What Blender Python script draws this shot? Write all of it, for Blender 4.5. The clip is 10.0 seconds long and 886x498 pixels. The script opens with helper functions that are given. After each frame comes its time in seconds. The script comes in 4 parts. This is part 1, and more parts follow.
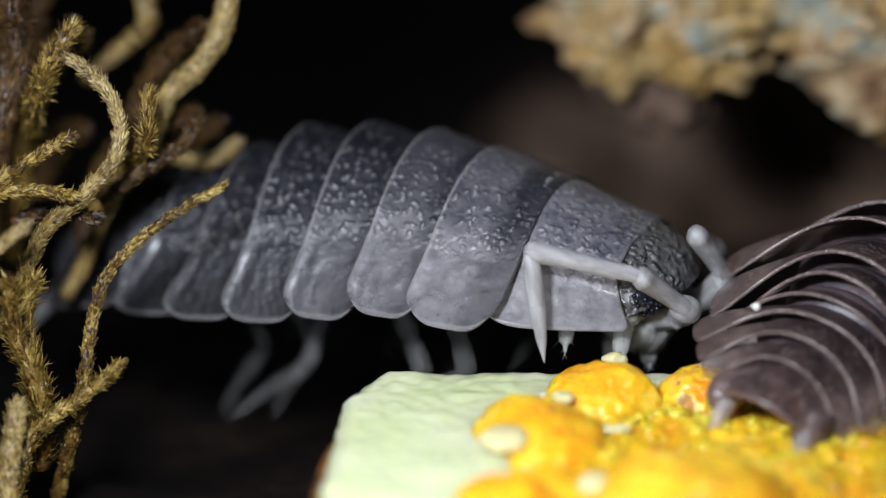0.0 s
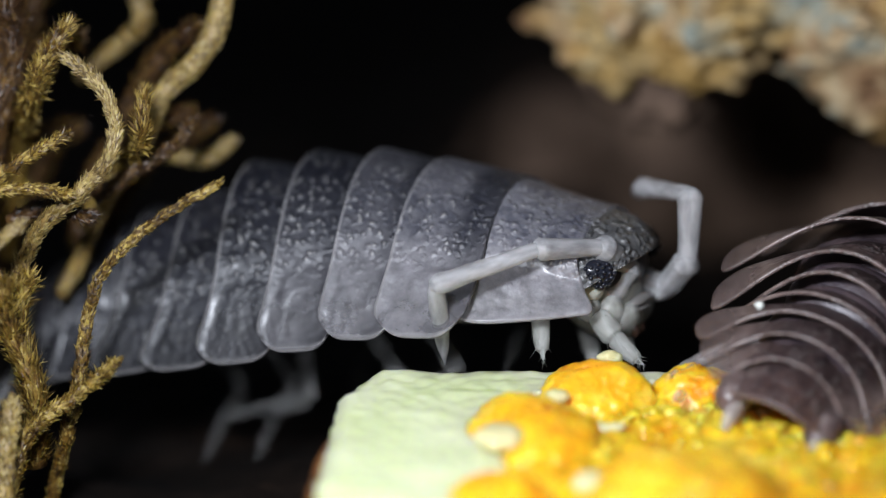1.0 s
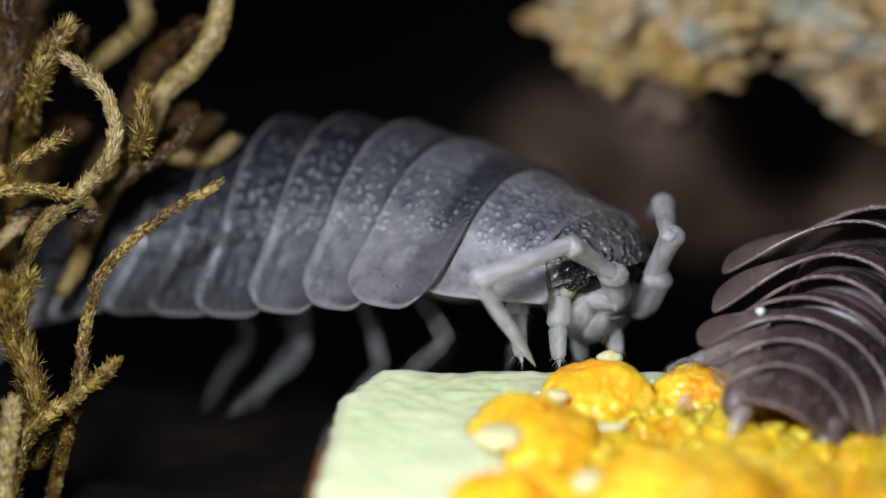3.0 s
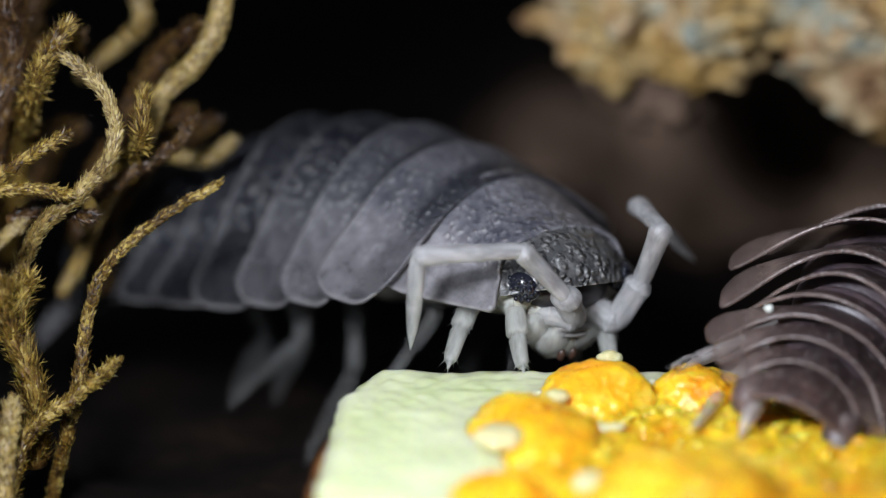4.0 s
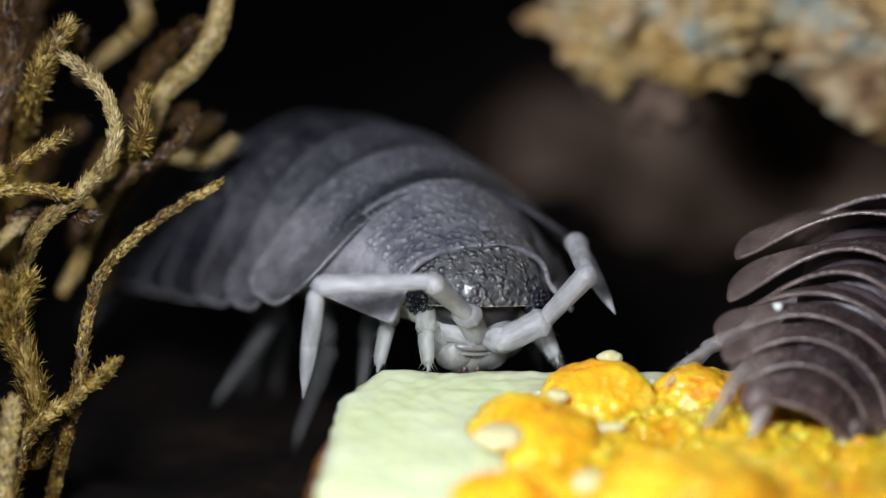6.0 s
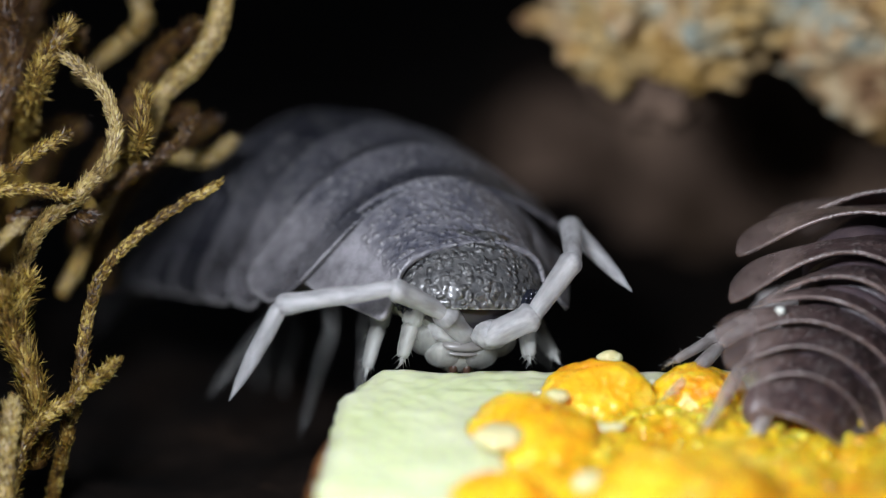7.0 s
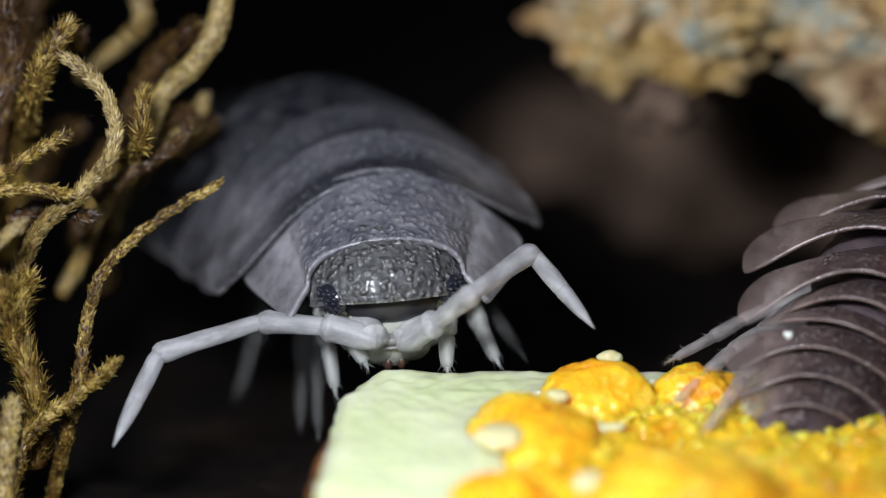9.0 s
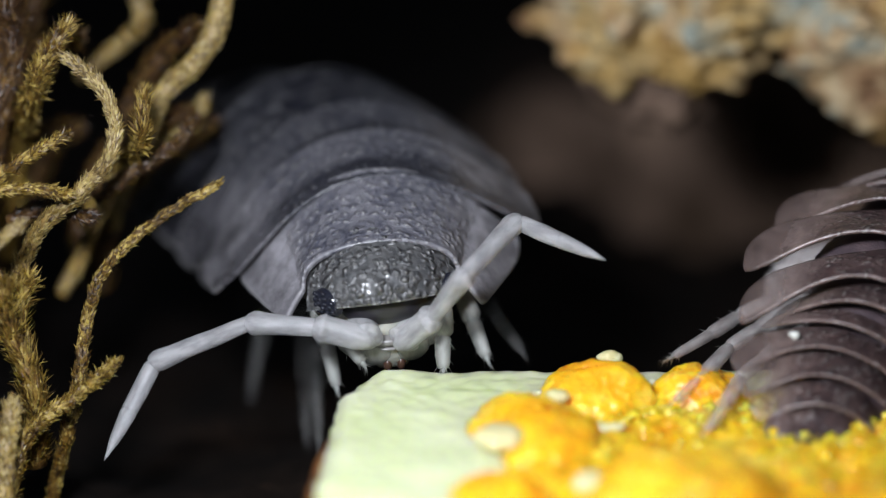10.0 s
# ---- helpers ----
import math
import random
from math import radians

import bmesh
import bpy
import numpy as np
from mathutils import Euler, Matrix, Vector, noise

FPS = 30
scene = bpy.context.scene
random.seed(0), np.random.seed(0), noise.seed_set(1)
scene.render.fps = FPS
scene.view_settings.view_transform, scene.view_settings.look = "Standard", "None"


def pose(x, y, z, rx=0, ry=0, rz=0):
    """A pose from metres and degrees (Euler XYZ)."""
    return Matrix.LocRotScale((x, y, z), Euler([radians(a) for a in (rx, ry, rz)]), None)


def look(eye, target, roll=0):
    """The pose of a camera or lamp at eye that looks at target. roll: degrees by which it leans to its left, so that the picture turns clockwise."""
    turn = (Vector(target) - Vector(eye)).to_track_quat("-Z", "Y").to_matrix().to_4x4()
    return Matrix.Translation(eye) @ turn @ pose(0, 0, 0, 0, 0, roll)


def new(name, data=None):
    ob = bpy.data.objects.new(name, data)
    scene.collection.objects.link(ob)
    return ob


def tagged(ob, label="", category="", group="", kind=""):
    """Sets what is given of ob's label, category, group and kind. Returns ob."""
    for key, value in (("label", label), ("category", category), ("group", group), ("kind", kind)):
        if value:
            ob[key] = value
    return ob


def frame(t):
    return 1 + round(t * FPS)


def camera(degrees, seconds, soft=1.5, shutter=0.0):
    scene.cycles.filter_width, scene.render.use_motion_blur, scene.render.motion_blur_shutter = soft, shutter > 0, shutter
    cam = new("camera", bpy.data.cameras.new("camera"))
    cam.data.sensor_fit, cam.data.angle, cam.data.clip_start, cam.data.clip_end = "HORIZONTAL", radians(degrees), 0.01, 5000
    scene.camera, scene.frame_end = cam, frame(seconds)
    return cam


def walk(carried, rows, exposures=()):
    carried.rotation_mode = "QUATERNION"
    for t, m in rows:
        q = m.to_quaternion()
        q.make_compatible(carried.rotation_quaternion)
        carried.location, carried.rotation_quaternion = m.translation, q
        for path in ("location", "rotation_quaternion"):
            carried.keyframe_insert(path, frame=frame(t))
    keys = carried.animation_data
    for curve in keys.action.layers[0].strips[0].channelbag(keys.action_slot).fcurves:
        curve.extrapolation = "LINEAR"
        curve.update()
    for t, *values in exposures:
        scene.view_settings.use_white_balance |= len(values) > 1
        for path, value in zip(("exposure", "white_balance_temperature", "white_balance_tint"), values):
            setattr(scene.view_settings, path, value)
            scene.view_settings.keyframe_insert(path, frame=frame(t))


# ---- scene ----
# A macro shot of two woodlice at a piece of squash. Lengths below are in millimetres; MM turns them into metres.
MM = 0.001

# ---- camera ----
cam = camera(10.0, 10.0, soft=1.2)
cam.data.dof.use_dof = True
cam.data.dof.focus_distance = 90.0 * MM
cam.data.dof.aperture_fstop = 42.0


def eye_at(dx, dz):
    return look((dx * MM, (-84.2 + 0.342 * dz) * MM, (30.64 + 0.94 * dz) * MM), (dx * MM, 0.342 * dz * MM, 0.94 * dz * MM))


walk(cam, [(0.0, eye_at(-0.09, 0.03)), (0.5, eye_at(-0.08, -0.012)), (0.8, eye_at(-0.03, 0.0)), (1.0, eye_at(0, 0)), (10.0, eye_at(0, 0))])

# ---- light: a small cool lamp above the lens, in a dim room ----
world = bpy.data.worlds.new("dim_room")
scene.world = world
world.use_nodes = True
world.node_tree.nodes["Background"].inputs[0].default_value = (0.75, 0.85, 1.0, 1)
world.node_tree.nodes["Background"].inputs[1].default_value = 0.05


def area_lamp(name, eye, target, size, watts, colour):
    data = bpy.data.lights.new(name, "AREA")
    data.shape, data.size, data.energy, data.color = "DISK", size * MM, watts, colour
    ob = new(name, data)
    ob.matrix_world = look(Vector(eye) * MM, Vector(target) * MM)
    return ob


area_lamp("macro_lamp", (-6.6, -21.8, 15.4), (1, 1, -1), 4, 0.0148, (0.9, 0.955, 1.07))
scene.view_settings.exposure = 0.0


# ---- materials ----
def nodes_of(name):
    m = bpy.data.materials.new(name)
    m.use_nodes = True
    return m, m.node_tree.nodes, m.node_tree.links, m.node_tree.nodes["Principled BSDF"]


def noise_node(n, l, per_mm, detail=4.0, rough=0.6, coords="Object"):
    tc, tex = n.new("ShaderNodeTexCoord"), n.new("ShaderNodeTexNoise")
    tex.inputs["Scale"].default_value = per_mm / MM
    tex.inputs["Detail"].default_value = detail
    tex.inputs["Roughness"].default_value = rough
    l.new(tc.outputs[coords], tex.inputs["Vector"])
    return tex.outputs["Fac"]


def voronoi_node(n, l, per_mm, feature="SMOOTH_F1"):
    tc, tex = n.new("ShaderNodeTexCoord"), n.new("ShaderNodeTexVoronoi")
    tex.feature = feature
    tex.inputs["Scale"].default_value = per_mm / MM
    l.new(tc.outputs["Object"], tex.inputs["Vector"])
    return tex.outputs["Distance"]


def warped_cells(n, l, per_mm, warp_mm):
    """Distance to the nearest of uneven, drawn-out granules."""
    tc, bend, tex = n.new("ShaderNodeTexCoord"), n.new("ShaderNodeTexNoise"), n.new("ShaderNodeTexVoronoi")
    bend.inputs["Scale"].default_value, bend.inputs["Detail"].default_value = 4.0 / MM, 2.0
    tex.feature = "SMOOTH_F1"
    tex.inputs["Scale"].default_value, tex.inputs["Smoothness"].default_value = per_mm / MM, 0.4
    shift = n.new("ShaderNodeVectorMath")
    shift.operation = "MULTIPLY_ADD"
    shift.inputs[1].default_value = (2 * warp_mm * MM,) * 3
    l.new(tc.outputs["Object"], bend.inputs["Vector"])
    l.new(bend.outputs["Color"], shift.inputs[0])
    l.new(tc.outputs["Object"], shift.inputs[2])
    l.new(shift.outputs[0], tex.inputs["Vector"])
    return tex.outputs["Distance"]


def ramp(n, l, value, stops):
    r = n.new("ShaderNodeValToRGB")
    while len(r.color_ramp.elements) < len(stops):
        r.color_ramp.elements.new(0.5)
    for e, (p, c) in zip(r.color_ramp.elements, stops):
        e.position, e.color = p, (*c, 1)
    l.new(value, r.inputs["Fac"])
    return r.outputs["Color"]


def mixed(n, l, fac, a, b, blend="MIX"):
    x = n.new("ShaderNodeMix")
    x.data_type, x.blend_type = "RGBA", blend
    for sock, v in ((x.inputs["Factor"], fac), (x.inputs["A"], a), (x.inputs["B"], b)):
        if isinstance(v, bpy.types.NodeSocket):
            l.new(v, sock)
        elif isinstance(v, tuple):
            sock.default_value = (*v, 1)
        else:
            sock.default_value = v
    return x.outputs["Result"]


def calc(n, l, op, a, b=0.0, c=0.0):
    x = n.new("ShaderNodeMath")
    x.operation = op
    for sock, v in zip(x.inputs, (a, b, c)):
        if isinstance(v, bpy.types.NodeSocket):
            l.new(v, sock)
        else:
            sock.default_value = v
    return x.outputs[0]


def bumped(n, l, shader, height, depth_mm, strength=1.0, under=None):
    b = n.new("ShaderNodeBump")
    b.inputs["Strength"].default_value = strength
    b.inputs["Distance"].default_value = depth_mm * MM
    l.new(height, b.inputs["Height"])
    if under:
        l.new(under, b.inputs["Normal"])
    l.new(b.outputs[0], shader.inputs["Normal"])
    return b.outputs[0]


def attribute(n, name):
    a = n.new("ShaderNodeAttribute")
    a.attribute_name = name
    return a.outputs["Fac"]


def smooth(n, l, v, lo, hi):
    m = n.new("ShaderNodeMapRange")
    m.interpolation_type = "SMOOTHSTEP"
    m.inputs["From Min"].default_value, m.inputs["From Max"].default_value = lo, hi
    l.new(v, m.inputs["Value"])
    return m.outputs["Result"]


def subsurface(s, weight, mm, radius=(1.0, 0.8, 0.7)):
    s.inputs["Subsurface Weight"].default_value = weight
    s.inputs["Subsurface Scale"].default_value = mm * MM
    s.inputs["Subsurface Radius"].default_value = radius


def cuticle(name, dark, light, skirt, rim, granule, gloss, rear_shade=0.5, clear=0.3, pale=(0.62, 0.92), shade=0.9, edging=0.8):
    """Armour plate: mottled back, paler see-through skirts at the sides, a pale hind rim, fine granules."""
    m, n, l, s = nodes_of(name)
    side, back = attribute(n, "side"), attribute(n, "back")
    fine = calc(n, l, "ADD", calc(n, l, "MULTIPLY", noise_node(n, l, 2.0, 4, 0.6), 0.5), calc(n, l, "MULTIPLY", noise_node(n, l, 8.0, 2, 0.5), 0.5))
    mottle = ramp(n, l, fine, [(0.34, dark), (0.68, light)])
    patch = ramp(n, l, noise_node(n, l, 0.7, 3), [(0.42, (0, 0, 0)), (0.62, (1, 1, 1))])
    col = mixed(n, l, calc(n, l, "MULTIPLY", patch, 0.3), mottle, skirt)
    edge = calc(n, l, "ADD", side, calc(n, l, "MULTIPLY", calc(n, l, "SUBTRACT", noise_node(n, l, 1.6), 0.5), 0.25))
    veil = ramp(n, l, noise_node(n, l, 3.0, 5, 0.65), [(0.35, tuple(c * 0.55 for c in skirt)), (0.65, tuple(c * 1.15 for c in skirt))])
    col = mixed(n, l, smooth(n, l, edge, *pale), col, veil)
    # rear plates painted darker, imitating lamp light that fades towards the tail
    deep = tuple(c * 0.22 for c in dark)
    col = mixed(n, l, calc(n, l, "MULTIPLY", calc(n, l, "MULTIPLY", attribute(n, "tone"), rear_shade), calc(n, l, "SUBTRACT", 1.1, calc(n, l, "MULTIPLY", side, 0.35))), col, deep)
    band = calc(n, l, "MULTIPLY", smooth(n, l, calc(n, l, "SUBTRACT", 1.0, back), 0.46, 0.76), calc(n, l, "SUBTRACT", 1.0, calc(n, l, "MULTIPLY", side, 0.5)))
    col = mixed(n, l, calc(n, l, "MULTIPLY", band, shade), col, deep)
    brink = calc(n, l, "MAXIMUM", smooth(n, l, back, 0.95, 0.995), smooth(n, l, side, 0.975, 1.0))
    col = mixed(n, l, calc(n, l, "MULTIPLY", brink, edging), col, rim)
    l.new(col, s.inputs["Base Color"])
    l.new(ramp(n, l, noise_node(n, l, 5.0), [(0.3, (gloss + 0.12,) * 3), (0.7, (gloss + 0.3,) * 3)]), s.inputs["Roughness"])
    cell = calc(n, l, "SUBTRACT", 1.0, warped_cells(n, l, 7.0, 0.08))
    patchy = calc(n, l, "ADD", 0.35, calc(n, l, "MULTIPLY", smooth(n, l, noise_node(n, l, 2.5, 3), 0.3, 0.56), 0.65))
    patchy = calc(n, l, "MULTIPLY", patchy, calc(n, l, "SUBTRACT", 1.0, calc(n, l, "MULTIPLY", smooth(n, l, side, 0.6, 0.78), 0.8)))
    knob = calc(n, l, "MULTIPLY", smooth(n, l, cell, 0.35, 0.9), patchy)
    # granule tips: pale by themselves, whitened further to imitate wet glints
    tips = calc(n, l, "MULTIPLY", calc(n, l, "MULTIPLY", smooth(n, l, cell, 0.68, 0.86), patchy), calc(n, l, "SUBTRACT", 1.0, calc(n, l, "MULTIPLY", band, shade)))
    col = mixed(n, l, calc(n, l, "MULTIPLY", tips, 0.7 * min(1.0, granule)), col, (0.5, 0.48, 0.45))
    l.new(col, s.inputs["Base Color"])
    l.new(calc(n, l, "SUBTRACT", 1.0, calc(n, l, "MULTIPLY", smooth(n, l, edge, 0.68, 0.95), clear)), s.inputs["Alpha"])
    first = bumped(n, l, s, knob, 0.06 * granule, 1.0)
    bumped(n, l, s, noise_node(n, l, 9.0, 3), 0.012, 0.6, first)
    subsurface(s, 0.35, 0.3, (1.0, 0.9, 0.9))
    s.inputs["Coat Weight"].default_value = 0.05 + 0.4 * min(1.0, granule) ** 1.5
    s.inputs["Coat Roughness"].default_value = 0.22
    return m


def soft_flesh(name, a, b, mm, weight, rough, per_mm=1.5, bump=0.03, coords="Object", radius=(1.0, 0.8, 0.7)):
    m, n, l, s = nodes_of(name)
    l.new(ramp(n, l, noise_node(n, l, per_mm, 5, 0.6, coords), [(0.3, a), (0.7, b)]), s.inputs["Base Color"])
    s.inputs["Roughness"].default_value = rough
    bumped(n, l, s, noise_node(n, l, per_mm * 5, 4, 0.6, coords), bump, 0.6)
    subsurface(s, weight, mm, radius)
    return m


def wet_flesh(*a, **more):
    """Soft flesh with glossy broken cells on its surface."""
    m = soft_flesh(*a, **more)
    n, l = m.node_tree.nodes, m.node_tree.links
    s = n["Principled BSDF"]
    under = s.inputs["Normal"].links[0].from_socket
    bumped(n, l, s, voronoi_node(n, l, 2.6, "F1"), 0.02, 0.2, under)
    s.inputs["Coat Weight"].default_value = 0.6
    s.inputs["Coat Roughness"].default_value = 0.12
    return m


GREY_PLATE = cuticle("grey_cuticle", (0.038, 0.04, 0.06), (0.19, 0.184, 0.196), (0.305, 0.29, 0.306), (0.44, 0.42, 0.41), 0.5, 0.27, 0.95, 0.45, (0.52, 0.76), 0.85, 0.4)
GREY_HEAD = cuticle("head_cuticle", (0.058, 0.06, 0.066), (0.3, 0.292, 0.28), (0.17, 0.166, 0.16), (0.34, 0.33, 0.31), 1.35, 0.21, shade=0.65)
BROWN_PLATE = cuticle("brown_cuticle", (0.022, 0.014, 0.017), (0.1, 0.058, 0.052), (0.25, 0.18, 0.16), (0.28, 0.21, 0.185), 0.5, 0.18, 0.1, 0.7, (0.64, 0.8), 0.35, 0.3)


def limb_material(name, a, b, alpha):
    """Glassy limb cuticle with faint streaks along it."""
    m, n, l, s = nodes_of(name)
    tc, place, tex = n.new("ShaderNodeTexCoord"), n.new("ShaderNodeMapping"), n.new("ShaderNodeTexNoise")
    place.inputs["Scale"].default_value = (6.0 / MM, 6.0 / MM, 2.0 / MM)
    tex.inputs["Scale"].default_value, tex.inputs["Detail"].default_value = 1.0, 4.0
    l.new(tc.outputs["Object"], place.inputs["Vector"])
    l.new(place.outputs[0], tex.inputs["Vector"])
    l.new(ramp(n, l, tex.outputs["Fac"], [(0.34, a), (0.62, b)]), s.inputs["Base Color"])
    s.inputs["Roughness"].default_value = 0.48
    s.inputs["Alpha"].default_value = alpha
    bumped(n, l, s, tex.outputs["Fac"], 0.008, 0.5)
    subsurface(s, 0.8, 0.35, (1.0, 0.9, 0.9))
    return m


FRONT_LIMB = limb_material("front_leg", (0.34, 0.34, 0.315), (0.54, 0.54, 0.5), 0.42)
PALE_LIMB = limb_material("pale_limb", (0.29, 0.285, 0.29), (0.5, 0.49, 0.49), 0.52)
# legs behind the second pair: limb colour darkened to imitate the body's shade
LEG_SHADED = limb_material("shaded_leg", (0.11, 0.11, 0.105), (0.2, 0.2, 0.19), 0.16)
TAN_LIMB = limb_material("tan_limb", (0.34, 0.3, 0.29), (0.52, 0.48, 0.46), 0.42)
BROWN_BELLY = soft_flesh("brown_membrane", (0.035, 0.026, 0.034), (0.085, 0.06, 0.062), 0.3, 0.4, 0.4, 2.0, 0.03)
BELLY = soft_flesh("belly_skin", (0.3, 0.29, 0.25), (0.46, 0.45, 0.385), 0.4, 0.7, 0.4, 2.0, 0.03)
PALE_BIT = soft_flesh("pale_bit", (0.5, 0.45, 0.22), (0.7, 0.64, 0.36), 0.5, 0.7, 0.3, 2.0, 0.03)
FLESH = wet_flesh("squash_flesh", (0.62, 0.69, 0.36), (0.75, 0.79, 0.5), 1.2, 0.85, 0.32, 0.5, 0.015, radius=(0.9, 1.0, 0.5))
RIND = soft_flesh("squash_rind", (0.06, 0.02, 0.006), (0.22, 0.085, 0.02), 0.3, 0.2, 0.5, 1.2, 0.05)


def pulp_material():
    m, n, l, s = nodes_of("squash_pulp")
    base = ramp(n, l, noise_node(n, l, 0.75, 5, 0.7), [(0.3, (0.7, 0.23, 0.006)), (0.42, (0.8, 0.4, 0.011)), (0.55, (0.83, 0.54, 0.026)), (0.7, (0.84, 0.68, 0.13))])
    cells = voronoi_node(n, l, 6.0)
    pits = calc(n, l, "MULTIPLY", smooth(n, l, noise_node(n, l, 3.2, 3), 0.53, 0.62), smooth(n, l, noise_node(n, l, 0.6, 2), 0.42, 0.6))
    tint = mixed(n, l, calc(n, l, "MULTIPLY", pits, 0.65), base, (0.66, 0.15, 0.004))
    l.new(mixed(n, l, calc(n, l, "MULTIPLY", smooth(n, l, cells, 0.2, 0.6), 0.4), tint, (0.85, 0.33, 0.01)), s.inputs["Base Color"])
    l.new(ramp(n, l, noise_node(n, l, 2.0), [(0.35, (0.22,) * 3), (0.65, (0.45,) * 3)]), s.inputs["Roughness"])
    first = bumped(n, l, s, calc(n, l, "SUBTRACT", 1.0, cells), 0.04, 0.3)
    bumped(n, l, s, calc(n, l, "SUBTRACT", noise_node(n, l, 7.0, 4), calc(n, l, "MULTIPLY", pits, 2.0)), 0.035, 0.5, first)
    subsurface(s, 0.75, 0.7, (1.0, 0.55, 0.12))
    return m


PULP = pulp_material()


def plain(name, colour, rough, **more):
    m, n, l, s = nodes_of(name)
    l.new(ramp(n, l, noise_node(n, l, 4.0), [(0.3, tuple(c * 0.75 for c in colour)), (0.7, colour)]), s.inputs["Base Color"])
    s.inputs["Roughness"].default_value = rough
    return m


EYE_BLACK = plain("eye_black", (0.012, 0.013, 0.02), 0.22)
FACE_DARK = plain("face_dark", (0.016, 0.014, 0.018), 0.4)
LIP_GREY = plain("lip_grey", (0.17, 0.16, 0.15), 0.35)
PALE_CRUMB = plain("pale_crumb", (0.62, 0.64, 0.58), 0.4)
JAW_BROWN = plain("jaw_brown", (0.06, 0.03, 0.02), 0.35)


def moss_material(name, a, b, c):
    m, n, l, s = nodes_of(name)
    island = n.new("ShaderNodeNewGeometry").outputs["Random Per Island"]
    blend = calc(n, l, "ADD", calc(n, l, "MULTIPLY", noise_node(n, l, 1.3, 6, 0.75), 0.75), calc(n, l, "MULTIPLY", island, 0.3))
    l.new(ramp(n, l, blend, [(0.33, a), (0.52, b), (0.72, c)]), s.inputs["Base Color"])
    s.inputs["Roughness"].default_value = 0.5
    bumped(n, l, s, noise_node(n, l, 9.0, 3), 0.03, 0.7)
    subsurface(s, 0.45, 0.25, (1.0, 0.75, 0.2))
    return m


MOSS_GOLD = moss_material("moss_gold", (0.014, 0.006, 0.0015), (0.12, 0.06, 0.008), (0.56, 0.39, 0.09))
MOSS_PALE = moss_material("moss_pale", (0.045, 0.025, 0.009), (0.21, 0.13, 0.034), (0.52, 0.39, 0.14))
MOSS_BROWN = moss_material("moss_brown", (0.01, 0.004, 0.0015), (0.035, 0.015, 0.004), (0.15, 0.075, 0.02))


def rock_material():
    m, n, l, s = nodes_of("bark_crust")
    tone = ramp(n, l, noise_node(n, l, 0.5, 6, 0.7), [(0.36, (0.03, 0.014, 0.007)), (0.43, (0.2, 0.105, 0.045)), (0.53, (0.42, 0.31, 0.17)), (0.6, (0.26, 0.28, 0.23)), (0.7, (0.11, 0.125, 0.105))])
    ochre = ramp(n, l, noise_node(n, l, 0.4, 4), [(0.46, (0, 0, 0)), (0.6, (1, 1, 1))])
    l.new(mixed(n, l, calc(n, l, "MULTIPLY", ochre, 0.7), tone, (0.38, 0.23, 0.05)), s.inputs["Base Color"])
    s.inputs["Roughness"].default_value = 0.8
    bumped(n, l, s, noise_node(n, l, 1.2, 6), 0.4, 0.8)
    return m


ROCK = rock_material()


def soil_material():
    m, n, l, s = nodes_of("damp_soil")
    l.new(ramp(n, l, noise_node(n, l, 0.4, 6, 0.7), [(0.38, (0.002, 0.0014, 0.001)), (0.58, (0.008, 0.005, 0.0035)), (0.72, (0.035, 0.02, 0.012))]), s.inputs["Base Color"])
    s.inputs["Roughness"].default_value = 0.75
    s.inputs["Specular IOR Level"].default_value = 0.1
    bumped(n, l, s, noise_node(n, l, 1.5, 6), 0.3, 0.8)
    return m


SOIL = soil_material()


def bank_material():
    m, n, l, s = nodes_of("brown_earth")
    l.new(ramp(n, l, noise_node(n, l, 0.3, 5, 0.65), [(0.35, (0.028, 0.017, 0.01)), (0.55, (0.125, 0.083, 0.06)), (0.75, (0.33, 0.22, 0.15))]), s.inputs["Base Color"])
    s.inputs["Roughness"].default_value = 0.85
    s.inputs["Specular IOR Level"].default_value = 0.1
    bumped(n, l, s, noise_node(n, l, 1.2, 6), 0.4, 0.8)
    return m


EARTH = bank_material()


# ---- building helpers ----
def mesh_part(name, verts, faces, material, parent=None, label="", attrs=None, smooth_shade=True, closed=True):
    me = bpy.data.meshes.new(name)
    me.from_pydata([(x * MM, y * MM, z * MM) for x, y, z in verts], [], faces)
    if closed:
        bm = bmesh.new()
        bm.from_mesh(me)
        bmesh.ops.recalc_face_normals(bm, faces=bm.faces)
        bm.to_mesh(me)
        bm.free()
    me.materials.append(material)
    me.polygons.foreach_set("use_smooth", [smooth_shade] * len(me.polygons))
    for key, values in (attrs or {}).items():
        me.attributes.new(key, "FLOAT", "POINT").data.foreach_set("value", values)
    me.update()
    ob = new(name, me)
    if parent:
        ob.parent = parent
    if label:
        tagged(ob, label)
    return ob


def empty(name, label, category, group="", kind=""):
    return tagged(new(name), label, category, group, kind)


def in_metres(m):
    m = m.copy()
    m.translation = m.translation * MM
    return m


